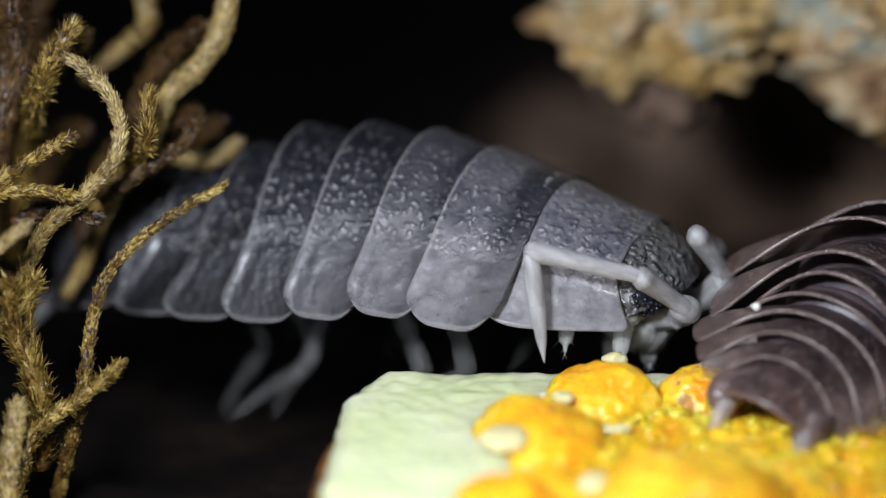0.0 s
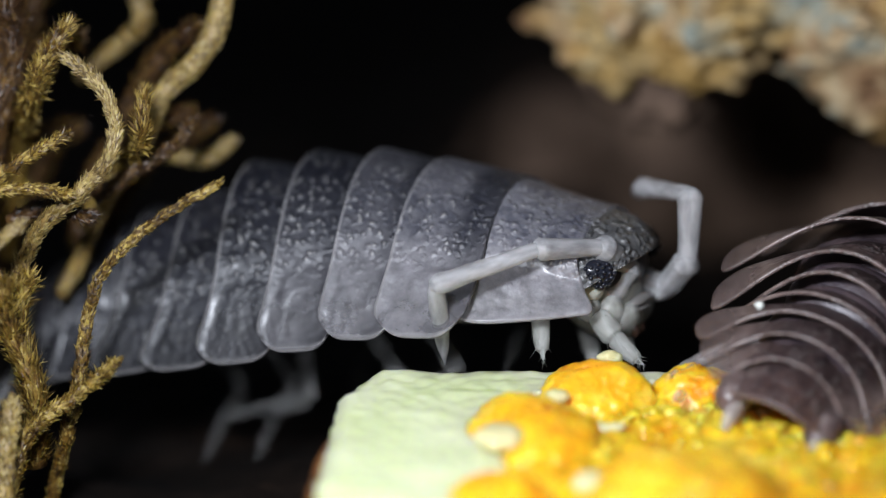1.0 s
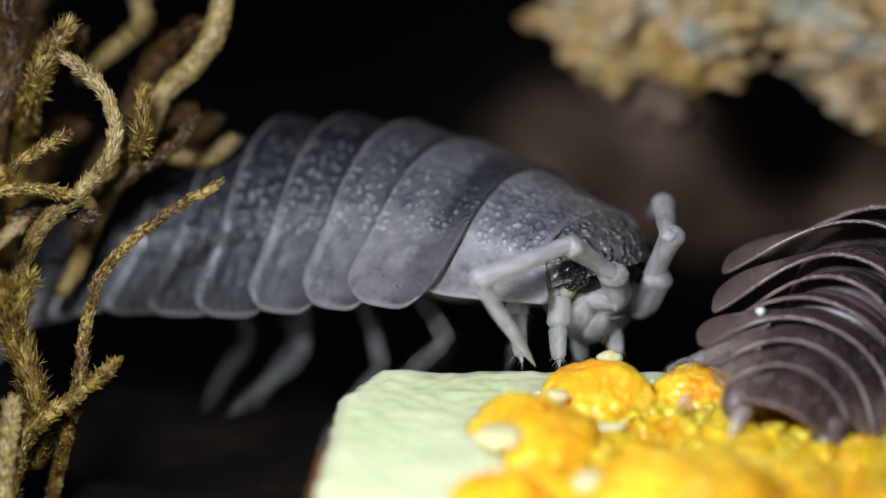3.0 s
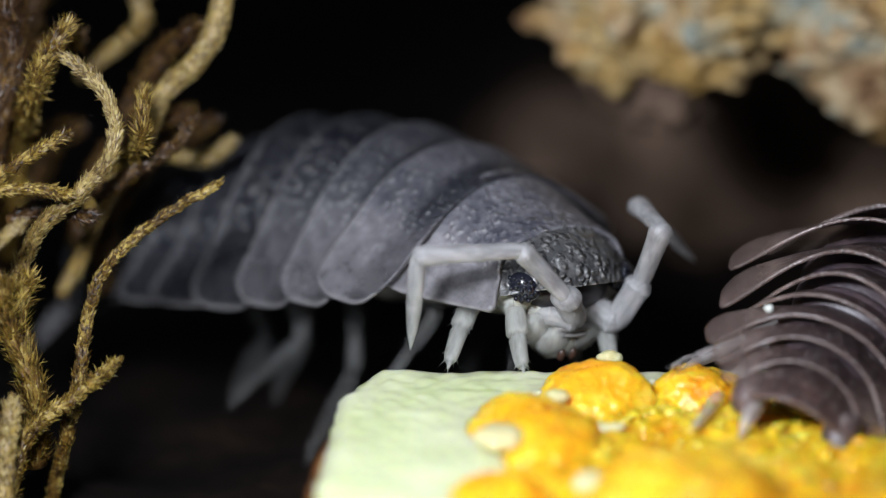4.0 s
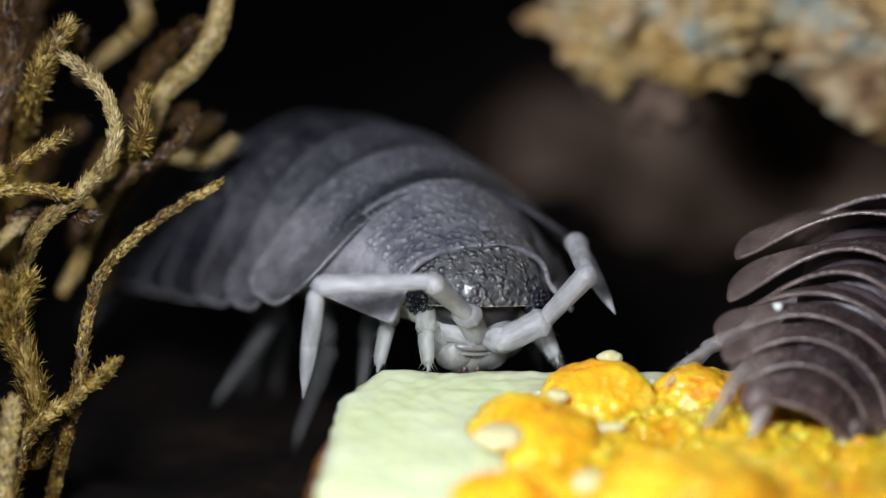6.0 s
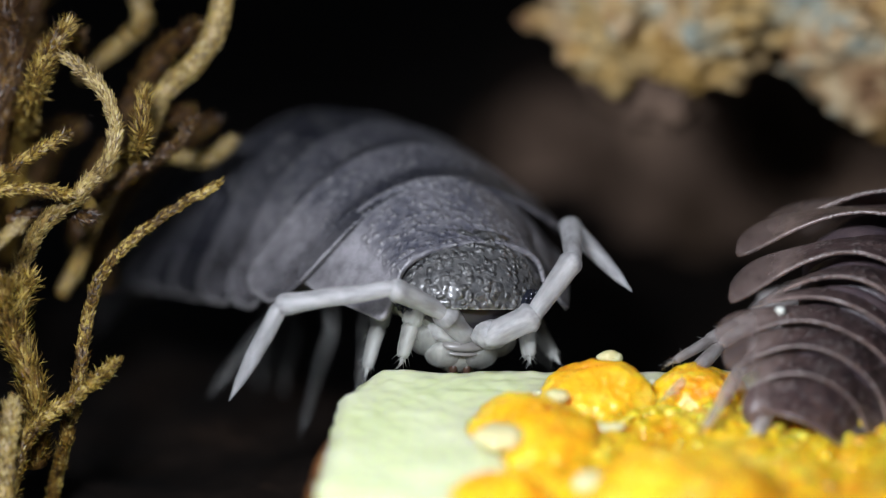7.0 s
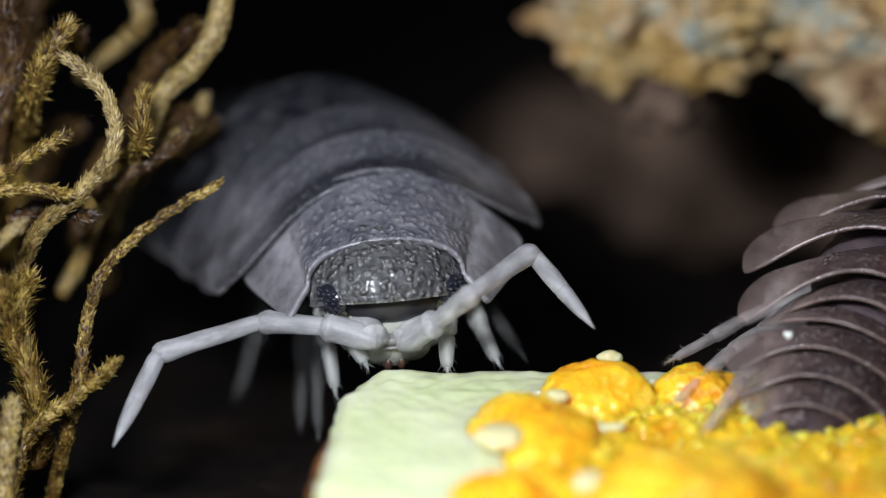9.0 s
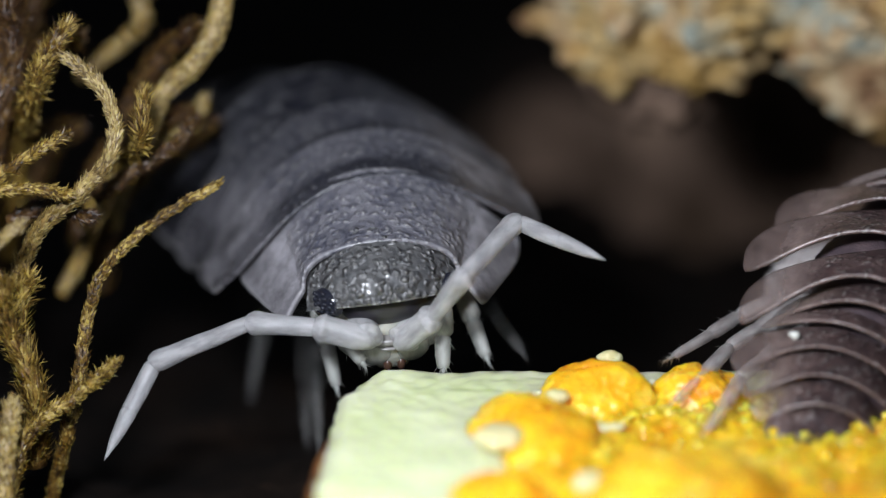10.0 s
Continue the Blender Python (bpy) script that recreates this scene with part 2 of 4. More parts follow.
def tube(points, radii, sides=12, caps=True):
    """Vertices and faces of a round limb through points, with the given radii."""
    points = [Vector(p) for p in points]
    verts, faces = [], []
    side = None
    for i, p in enumerate(points):
        way = (points[min(i + 1, len(points) - 1)] - points[max(i - 1, 0)]).normalized()
        if side is None:
            side = way.orthogonal().normalized()
        side = (side - way * side.dot(way)).normalized()
        up = way.cross(side)
        for j in range(sides):
            a = 2 * math.pi * j / sides
            verts.append(p + (side * math.cos(a) + up * math.sin(a)) * radii[i])
    for i in range(len(points) - 1):
        for j in range(sides):
            a, b = i * sides + j, i * sides + (j + 1) % sides
            faces.append((a, b, b + sides, a + sides))
    if caps:
        faces.append(tuple(range(sides))[::-1])
        faces.append(tuple(range((len(points) - 1) * sides, len(points) * sides)))
    return verts, faces


def joined(*pieces):
    verts, faces = [], []
    for v, f in pieces:
        k = len(verts)
        verts += list(v)
        faces += [tuple(i + k for i in q) for q in f]
    return verts, faces


def spline(points, steps):
    """A smooth line through the points (Catmull-Rom)."""
    p = [Vector(q) for q in points]
    p = [2 * p[0] - p[1], *p, 2 * p[-1] - p[-2]]
    out = []
    for i in range(1, len(p) - 2):
        for k in range(steps):
            t = k / steps
            a, b, c, d = p[i - 1:i + 3]
            out.append(0.5 * (2 * b + (c - a) * t + (2 * a - 5 * b + 4 * c - d) * t * t + (3 * b - 3 * c + d - a) * t ** 3))
    out.append(p[-2])
    return out


def lump(centre, radii, level, rough, per_mm, seed, squash=2.0, turn=0.0):
    """A lumpy closed body: a sphere pushed out and in by noise at three scales."""
    bm = bmesh.new()
    bmesh.ops.create_icosphere(bm, subdivisions=level, radius=1.0)
    off = Vector((seed * 3.7, seed * 1.3, seed * 2.1))
    verts = []
    c, s = math.cos(turn), math.sin(turn)
    for v in bm.verts:
        n = v.co.normalized()
        q = Vector((n.x * radii[0], n.y * radii[1], n.z * radii[2]))
        w = q * per_mm + off
        k = rough * (noise.noise(w) + 0.5 * noise.noise(w * 2.1) + 0.3 * noise.noise(w * 4.7) + 0.15 * noise.noise(w * 11))
        q = q + n * k
        verts.append((centre[0] + q.x * c - q.y * s, centre[1] + q.x * s + q.y * c, centre[2] + q.z))
    faces = [tuple(v.index for v in f.verts) for f in bm.faces]
    bm.free()
    return verts, faces


# ---- ground and bank ----
def ground_height(x, y):
    h = -5.2 + 0.5 * noise.noise(Vector((x * 0.35, y * 0.35, 0.3))) + 0.25 * noise.noise(Vector((x, y, 4.0))) + 0.1 * noise.noise(Vector((x * 3, y * 3, 9.0)))
    far = max(0.0, y - 14.0)
    return h - 0.09 * max(0.0, y) + 0.02 * far * far * max(0.0, min(1.0, (x + 2) / 10))


def build_ground():
    near = [-1200, -500, -200, -90, -50] + [-34 + 0.5 * i for i in range(137)] + [50, 90, 200, 500, 1200]
    n = len(near)
    verts = [(x, y, ground_height(x, y) if abs(x) < 36 and abs(y) < 36 else -6.0) for y in near for x in near]
    faces = [(j * n + i, j * n + i + 1, j * n + n + i + 1, j * n + n + i) for j in range(n - 1) for i in range(n - 1)]
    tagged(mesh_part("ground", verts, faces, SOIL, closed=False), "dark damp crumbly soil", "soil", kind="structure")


build_ground()


def build_rock():
    rock = empty("bark_slab", "blurred tan and ochre crusted bark slab behind", "bark")
    rnd = random.Random(12)
    for c, r, seed in (((3.87, 8.82, 2.00), (1.73, 1.94, 1.63), 3), ((4.92, 8.21, 1.85), (0.92, 1.33, 1.38), 5), ((8.17, 8.42, 2.01), (1.53, 1.84, 1.94), 8), ((6.91, 9.03, 2.50), (1.53, 1.63, 1.79), 11), ((8.71, 8.01, 0.95), (1.02, 1.33, 1.27), 14)):
        crust = [lump(c, r, 6, 0.55, 1.0, seed)]
        for k in range(70):
            d = Vector((rnd.uniform(-1, 1), rnd.uniform(-1, 0.2), rnd.uniform(-1, 0.3))).normalized()
            q = 0.08 + 0.34 * rnd.random() ** 2.5
            crust.append(lump((c[0] + d.x * r[0], c[1] + d.y * r[1], c[2] + d.z * r[2]), (q * rnd.uniform(1.0, 2.4), q, q * rnd.uniform(0.3, 0.8)), 3, 0.6 * q, 2.2, k + seed, rnd.uniform(0, 3)))
        mesh_part("slab", *joined(*crust), ROCK, rock)
    # the shaded underside is a lump in darker colour, as the lamp reaches it
    mesh_part("slab_shaded_base", *lump((4.15, 9.00, 1.03), (1.5, 1.4, 1.75), 6, 0.5, 0.8, 17), EARTH, rock, "dark reddish-brown underside of the bark")
    return rock


build_rock()
tagged(mesh_part("earth_bank", *joined(lump((16.0, 21.0, -6.4), (10.5, 5.0, 5.6), 6, 2.6, 0.35, 21), lump((6.2, 22.5, -8.4), (4.6, 4.0, 4.6), 5, 1.8, 0.4, 25), lump((3.2, 24.5, -9.6), (4.0, 3.5, 4.0), 5, 1.5, 0.45, 27)), EARTH), "dim brown earth bank under the bark", "soil", kind="structure")
# unseen block added to keep the lamp off the hollow and the louse's rear
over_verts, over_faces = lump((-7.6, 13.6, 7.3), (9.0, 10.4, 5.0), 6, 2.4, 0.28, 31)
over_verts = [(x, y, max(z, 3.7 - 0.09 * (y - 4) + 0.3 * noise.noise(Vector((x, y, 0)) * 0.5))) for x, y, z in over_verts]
tagged(mesh_part("shade_block", over_verts, over_faces, SOIL), "unseen dark block added above the view to shade the hollow", "soil", kind="structure")


# ---- food ----
def food_top(x, y):
    return -2.12 + 0.05 * noise.noise(Vector((x * 0.9, y * 0.9, 1))) + 0.05 * abs(noise.noise(Vector((x * 2.2, y * 2.2, 5)))) + 0.02 * noise.noise(Vector((x * 6, y * 6, 2))) + 0.06 * max(0.12, 1 + (y + 0.3) / 1.3) * (0.5 - noise.voronoi(Vector((x * 2.6, y * 2.6, 3)))[0][0])


def grain(q):
    """Rounded pulp cells."""
    return 0.55 - noise.voronoi(q)[0][0] + 0.5 * (0.5 - noise.voronoi(q * 2.3)[0][0])


def pulp_lump(centre, radii, seed, coarse):
    verts, faces = lump((0, 0, 0), (radii[0], radii[1], radii[2] * 0.88), 6, 0.11 + 0.1 * coarse, 0.9, seed)
    out = []
    for v in verts:
        q = Vector(v)
        patch = max(0.0, min(1.0, 0.5 + 1.8 * noise.noise(q * 0.9 + Vector((seed, 0, 0)))))
        out.append(Vector(centre) + q + q.normalized() * 0.065 * coarse * patch * grain(q * 4.6 + Vector((0, seed, 0))))
    return out, faces


def build_food():
    food = empty("squash_piece", "pale green squash piece with orange pulp lobes", "squash")
    nx, ny = 170, 150
    verts, faces = [], []
    for j in range(ny + 1):
        b = j / ny
        for i in range(nx + 1):
            a = i / nx
            y0 = -0.28 + 0.08 * noise.noise(Vector((a * 9, 0.2, 0)))
            y = y0 - 10.5 * b
            left = -1.15 - 0.69 * min(1.0, b / 0.135) - 0.33 * max(0.0, min(1.0, (b - 0.135) / 0.41)) + 0.07 * noise.noise(Vector((b * 22, 3.3, 0))) + 0.03 * noise.noise(Vector((b * 70, 3.3, 4)))
            x = left + (9.6 - left) * a ** 1.15
            dx, dy = x - left, y0 - y
            drop = 0.17 * max(0.0, 1 - dx / 0.35) ** 2 + 0.12 * max(0.0, 1 - dy / 0.35) ** 2
            sink = 0.6 * max(0.0, min(1.0, (x - 1.0 - 1.4 * max(0.0, 1 + (y + 0.9) / 1.3)) / 0.4)) * max(0.0, min(1.0, (-0.95 - y) / 0.4))
            verts.append((x, y, food_top(x, y) - drop - sink))
    w = nx + 1
    for j in range(ny):
        for i in range(nx):
            k = j * w + i
            faces.append((k, k + 1, k + w + 1, k + w)[::-1])
    rim = [i for i in range(w)] + [j * w + nx for j in range(1, ny + 1)] + [ny * w + i for i in range(nx - 1, -1, -1)] + [j * w for j in range(ny - 1, 0, -1)]
    base = len(verts)
    levels = 6
    for k in range(1, levels + 1):
        for r in rim:
            x, y, z = verts[r]
            zz = z + (-5.6 - z) * k / levels
            bulge = 0.1 * noise.noise(Vector((x * 1.5, y * 1.5, zz * 1.5)))
            verts.append((x + (0.03 * k if r % w == 0 else 0.0) + bulge * 0.6, y + bulge, zz))
    m = len(rim)
    prev = rim
    for k in range(levels):
        cur = [base + k * m + i for i in range(m)]
        for i in range(m):
            faces.append((prev[i], prev[(i + 1) % m], cur[(i + 1) % m], cur[i]))
        prev = cur
    faces.append(tuple(prev))
    mesh_part("flesh", verts, faces, FLESH, food, "pale green wet flesh")
    # brown skin left on the side of the piece
    pts = [(-1.88, -2.4), (-1.99, -3.6), (-2.11, -5.2), (-2.17, -7.0), (-2.17, -9.0)]
    sv, sf = [], []
    for i, p in enumerate(spline([(x, y, 0) for x, y in pts], 6)):
        wob = 0.05 * noise.noise(Vector((p.y * 3, 1, 1)))
        grow = min(1.0, 0.35 + i / 9)
        sv += [(p.x + 0.12, p.y, -2.4), (p.x + 0.03 - 0.22 * grow + wob, p.y, -2.52 + wob), (p.x + 0.02 - 0.26 * grow + wob, p.y, -5.6), (p.x + 0.3, p.y, -5.6)]
    for i in range(len(sv) // 4 - 1):
        k = 4 * i
        for a, b in ((0, 1), (1, 2), (2, 3), (3, 0)):
            sf.append((k + a, k + b, k + 4 + b, k + 4 + a))
    mesh_part("rind", sv, sf, RIND, food, "brown rind")
    lobes = [((2.68, -1.4, -2.35), (1.02, 0.95, 0.74)), ((1.5, -3.3, -2.45), (1.38, 1.4, 0.86)), ((4.5, -1.2, -2.4), (0.9, 0.85, 0.7)),
             ((3.7, -3.0, -2.85), (1.0, 0.9, 0.6)), ((4.0, -6.0, -2.4), (1.75, 1.5, 0.95)), ((0.95, -6.3, -2.5), (1.0, 1.3, 0.8)),
             ((6.0, -5.0, -2.95), (1.2, 1.1, 0.7)), ((7.6, -5.3, -2.9), (1.0, 1.3, 0.8)), ((6.2, -1.5, -2.95), (1.1, 0.9, 0.7)), ((4.9, -2.5, -2.75), (0.8, 0.7, 0.55)),
             ((2.7, -4.8, -2.7), (0.8, 1.0, 0.65)), ((6.2, -7.0, -2.8), (1.1, 1.3, 0.8)), ((8.2, -1.5, -2.6), (1.2, 1.1, 0.6)), ((2.4, -8.0, -2.6), (1.3, 1.2, 0.7))]
    for i, (c, r) in enumerate(lobes):
        mesh_part("pulp_lobe", *pulp_lump(c, r, 11 + i, 0.45 if i in (0, 1, 2, 4, 5) else 1.1), PULP, food)
    bed = ([], [])
    n = 110
    for j in range(n + 1):
        for i in range(n + 1):
            y = -0.75 - 9.2 * j / n
            left = 0.55 + 1.35 * max(0.0, 1 + (y + 0.75) / 1.3) + 0.25 * noise.noise(Vector((y * 1.5, 0, 7)))
            x = left + (9.4 - left) * i / n
            q = Vector((x, y, 0))
            edge = min(1.0, (x - left) / 0.35, (-0.75 - y) / 0.3)
            bed[0].append((x, y, -2.68 + 0.42 * math.sqrt(max(0.0, edge)) + 0.2 * grain(q * 3.8) + 0.12 * noise.noise(q * 1.1)))
    for j in range(n):
        for i in range(n):
            k = j * (n + 1) + i
            bed[1].append((k, k + n + 1, k + n + 2, k + 1))
    mesh_part("pulp_bed", *bed, PULP, food, "granular yellow pulp", closed=False)
    crumbs, rnd = [], random.Random(3)
    for i in range(800):
        x, y = rnd.uniform(2.4, 7.8), rnd.uniform(-6.2, -1.3)
        r = 0.035 + 0.12 * rnd.random() ** 2.5
        crumbs.append(lump((x, y, -2.36 + 0.12 * rnd.random()), (r * 1.2, r, r * 0.9), 2, r * 0.3, 4.0, i))
    tagged(mesh_part("pulp_grit", *joined(*crumbs), PULP, food, "small wet pulp crumbs"), kind="stuff")
    for c, r in (((2.0, -2.15, -1.93), (0.2, 0.17, 0.12)), ((2.95, -0.62, -1.82), (0.22, 0.12, 0.1)), ((2.85, -2.95, -2.2), (0.3, 0.16, 0.1)), ((0.95, -4.15, -1.9), (0.42, 0.5, 0.18)), ((2.55, -5.6, -2.15), (0.4, 0.4, 0.18))):
        mesh_part("pale_bit", *lump(c, r, 4, 0.05, 3.0, c[0] * 10), PALE_BIT, food, "pale translucent squash bit")
    return food


build_food()


# ---- moss ----
def moss_shoot(points, radii, material, leaf, spread, label, seed):
    """A curved stem wrapped in small thin pointed leaves."""
    rnd = random.Random(seed)
    line = spline(points, 10)
    k = len(line) - 1
    rad = [radii[0] + (radii[1] - radii[0]) * i / k for i in range(k + 1)]
    rad = [0.62 * r * (1 + 0.25 * noise.noise(Vector((i * 0.45, seed, 0)))) for i, r in enumerate(rad)]
    line = [p + 0.05 * Vector((noise.noise(Vector((i * 0.5, seed, 1))), noise.noise(Vector((i * 0.5, seed, 5))), noise.noise(Vector((i * 0.5, seed, 9))))) for i, p in enumerate(line)]
    rad[0] *= 0.45
    shoot = empty("moss_shoot", label, "moss")
    mesh_part("stem", *tube(line, rad, 10), material, shoot)
    verts, faces = [], []
    length = sum((line[i + 1] - line[i]).length for i in range(k))
    for q in range(int(length * leaf[2])):
        f = rnd.random() * k
        i = min(int(f), k - 1)
        p = line[i].lerp(line[i + 1], f - i)
        way = (line[i] - line[i + 1]).normalized()
        out = way.orthogonal().normalized()
        out.rotate(Matrix.Rotation(rnd.random() * 6.283, 3, way))
        r = rad[i] * (0.8 + 0.3 * rnd.random())
        tilt = 0.75 * spread * (0.15 + 1.1 * rnd.random() + (1.2 if rnd.random() < 0.1 else 0.0))
        d = (way * math.cos(tilt) + out * math.sin(tilt)).normalized()
        s = way.cross(out)
        n = s.cross(d).normalized()
        long, wide = leaf[0] * (0.5 + 0.9 * rnd.random()), leaf[1] * (0.6 + 0.8 * rnd.random())
        o = p + out * r
        curl = rnd.uniform(-0.3, 0.35)
        b = len(verts)
        verts += [o - s * wide * 0.3, o + s * wide * 0.3, o + d * long * 0.4 + s * wide * 0.5, o + d * long * 0.4 - s * wide * 0.5, o + d * long + n * long * curl, o + d * long * 0.4 + n * wide * 0.3]
        faces += [(b, b + 1, b + 5), (b + 1, b + 2, b + 5), (b + 2, b + 4, b + 5), (b + 4, b + 3, b + 5), (b + 3, b, b + 5), (b + 1, b, b + 3, b + 2), (b + 2, b + 3, b + 4)]
    tagged(mesh_part("leaves", verts, faces, material, shoot, smooth_shade=False, closed=False), kind="stuff")
    return shoot


TIGHT, LOOSE, SHAGGY = (0.11, 0.05, 460), (0.14, 0.048, 420), (0.24, 0.045, 360)
SHOOTS = [
    ([(-3.95, 0.21, 1.17), (-5.02, 0.18, 0.5), (-5.95, -0.01, -0.31), (-6.3, -0.22, -1.19), (-6.46, -0.5, -2.26), (-6.7, -0.35, -3.3), (-7.2, 0.3, -5.4)], (0.1, 0.2), MOSS_GOLD, TIGHT, 0.25, "slender golden moss shoot leaning over the soil"),
    ([(-5.75, -0.87, -1.8), (-6.54, -0.9, -2.48), (-7.35, -1.03, -3.13), (-7.71, -1.32, -4.2), (-7.9, -1.0, -5.4)], (0.13, 0.26), MOSS_GOLD, LOOSE, 0.6, "bristly golden-brown moss shoot"),
    ([(-6.78, 1.94, 2.98), (-6.18, 1.58, 2.59), (-5.84, 1.15, 2.0), (-5.96, 0.82, 1.37), (-6.57, 0.68, 0.7), (-7.3, 0.82, -0.07), (-8.0, 1.0, -2.0)], (0.16, 0.22), MOSS_PALE, LOOSE, 0.3, "pale bowed moss stem"),
    ([(-3.9, 4.3, 4.2), (-4.1, 3.76, 3.02), (-4.51, 3.51, 2.34), (-5.13, 3.4, 1.73), (-5.44, 3.12, 0.96), (-6.02, 3.02, 0.12), (-7, 3, -2)], (0.34, 0.22), MOSS_PALE, TIGHT, 0.2, "thick pale blurred moss stem"),
    ([(-6.67, 0.88, 1.84), (-7.26, 0.77, 1.52), (-8.07, 0.7, 1.04)], (0.1, 0.16), MOSS_GOLD, LOOSE, 0.5, "small golden moss tip"),
    ([(-7.34, -0.77, 0.8), (-7.85, -0.92, 0.4), (-8.6, -0.9, -0.3)], (0.14, 0.18), MOSS_PALE, TIGHT, 0.3, "blunt pale moss tip"),
    ([(-6.73, 2.3, 3.39), (-7.12, 2.1, 2.85), (-7.32, 2.2, 2.27), (-7.6, 3.2, 1.4), (-7.9, 4.6, 0.2), (-8.2, 5.0, -2.0)], (0.18, 0.3), MOSS_GOLD, SHAGGY, 0.5, "shaggy golden moss shoot"),
    ([(-5.34, 1.7, 2.34), (-5.39, 1.46, 1.68), (-5.5, 1.9, 1.2), (-5.9, 3.0, 0.5), (-6.6, 3.4, -0.8)], (0.12, 0.2), MOSS_GOLD, SHAGGY, 0.35, "upright leafy moss tip"),
    ([(-4.48, 2.49, 1.58), (-4.81, 2.34, 1.17), (-5.45, 2.2, 0.78), (-6.3, 2.1, 0.2)], (0.12, 0.2), MOSS_BROWN, LOOSE, 0.4, "small brown blurred moss tip"),
    ([(-6.26, 1.13, 0.19), (-6.61, 1.16, 0.26), (-7.03, 1.41, 0.36), (-7.8, 1.4, 0.0)], (0.18, 0.22), MOSS_BROWN, LOOSE, 0.5, "short stubby brown moss tip"),
    ([(-7.34, -0.17, -0.46), (-7.57, -0.13, -1.22), (-7.38, -0.28, -2.24), (-7.5, -0.2, -4)], (0.2, 0.28), MOSS_GOLD, SHAGGY, 0.6, "leafy golden moss tuft"),
    ([(-7.75, -0.67, -0.38), (-7.64, -0.51, -1.4), (-7.26, -0.57, -2.45), (-7.3, -0.3, -4)], (0.2, 0.3), MOSS_GOLD, SHAGGY, 0.6, "leafy golden moss tuft"),
    ([(-5.63, 5.44, 3.26), (-5.58, 5.19, 2.57), (-5.97, 5.45, 2.1), (-6.8, 5.4, 1.4)], (0.3, 0.2), MOSS_PALE, TIGHT, 0.3, "pale blurred moss stem"),
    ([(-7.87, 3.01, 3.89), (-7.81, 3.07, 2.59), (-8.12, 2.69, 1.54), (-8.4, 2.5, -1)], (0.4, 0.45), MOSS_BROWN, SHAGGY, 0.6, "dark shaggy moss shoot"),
    ([(-6.64, 0.33, 0.9), (-7.25, 0.46, 0.96), (-8.06, 0.53, 0.88)], (0.12, 0.16), MOSS_GOLD, LOOSE, 0.5, "small golden moss tip"),
    ([(-7.55, -1.4, -2.3), (-7.69, -1.78, -3.15), (-7.74, -2.12, -4.08), (-7.8, -2.1, -5.4)], (0.25, 0.34), MOSS_PALE, LOOSE, 0.4, "pale blurred moss shoot"),
]
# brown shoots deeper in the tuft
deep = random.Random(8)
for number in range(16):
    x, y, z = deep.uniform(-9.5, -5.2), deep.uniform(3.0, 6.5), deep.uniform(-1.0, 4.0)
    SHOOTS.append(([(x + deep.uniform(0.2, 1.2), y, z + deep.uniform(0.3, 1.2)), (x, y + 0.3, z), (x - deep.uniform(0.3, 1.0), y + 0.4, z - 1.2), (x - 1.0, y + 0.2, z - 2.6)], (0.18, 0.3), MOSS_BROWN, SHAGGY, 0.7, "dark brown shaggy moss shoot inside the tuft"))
for number, (pts, rr, mat, leaf, spread, text) in enumerate(SHOOTS):
    moss_shoot(pts, rr, mat, leaf, spread, text, 40 + number)
bent_shoot = moss_shoot([(1.95, -0.1, 0.6), (1.38, -0.2, 0.25), (0.64, 0.0, 0.28), (0, 0, 0), (-0.9, 0, -0.9)], (0.2, 0.2), MOSS_PALE, TIGHT, 0.2, "blurred pale moss shoot that is nudged upwards", 77)


# ---- woodlice ----
SEGMENTS = [  # half width, height, length, backward sweep of the front corners, backward sweep of the hind corners
    (2.53, 1.79, 1.40, -0.80, 0.27), (3.02, 2.07, 1.33, 0.05, 0.15), (3.01, 2.30, 1.15, 0.1, 0.2), (3.07, 2.35, 1.15, 0.2, 0.35),
    (3.01, 2.30, 1.15, 0.3, 0.55), (2.8, 1.85, 1.1, 0.35, 0.7), (2.5, 1.7, 1.0, 0.4, 0.85),
    (1.75, 1.55, 0.45, 0.2, 0.2), (1.75, 1.45, 0.45, 0.2, 0.2), (1.95, 1.35, 0.5, 0.3, 0.6), (1.8, 1.2, 0.5, 0.3, 0.6), (1.55, 1.05, 0.5, 0.3, 0.6)]
SEGMENTS = [(*spec, 0.0) for spec in SEGMENTS]


BROWN_SEGMENTS = [  # half width, height, length, backward sweep of the side lobes, bow of the hind edge, width of the lobes along the body
    (1.7, 1.4, 1.1, 0.1, 0.0, 0.9), (2.0, 1.6, 1.0, 0.1, 0.0, 0.9), (2.15, 1.75, 0.95, 0.1, 0.0, 0.9), (2.2, 1.85, 0.95, 0.15, 0.0, 0.85),
    (2.3, 1.95, 0.9, 0.35, 0.02, 0.8), (2.4, 1.9, 0.97, 0.75, -0.1, 0.75), (2.02, 1.69, 0.79, 0.99, -0.15, 0.65),
    (1.72, 1.47, 0.46, 0.14, -0.03, 0.4), (1.8, 1.15, 0.36, 0.01, 0.05, 0.35), (1.82, 0.97, 0.47, 0.71, -0.08, 0.42), (1.52, 0.88, 0.51, 0.56, -0.1, 0.42), (1.21, 0.75, 0.5, 0.4, -0.05, 0.4),
    (1.1, 0.68, 0.95, -0.45, 0.0, 0.3)]


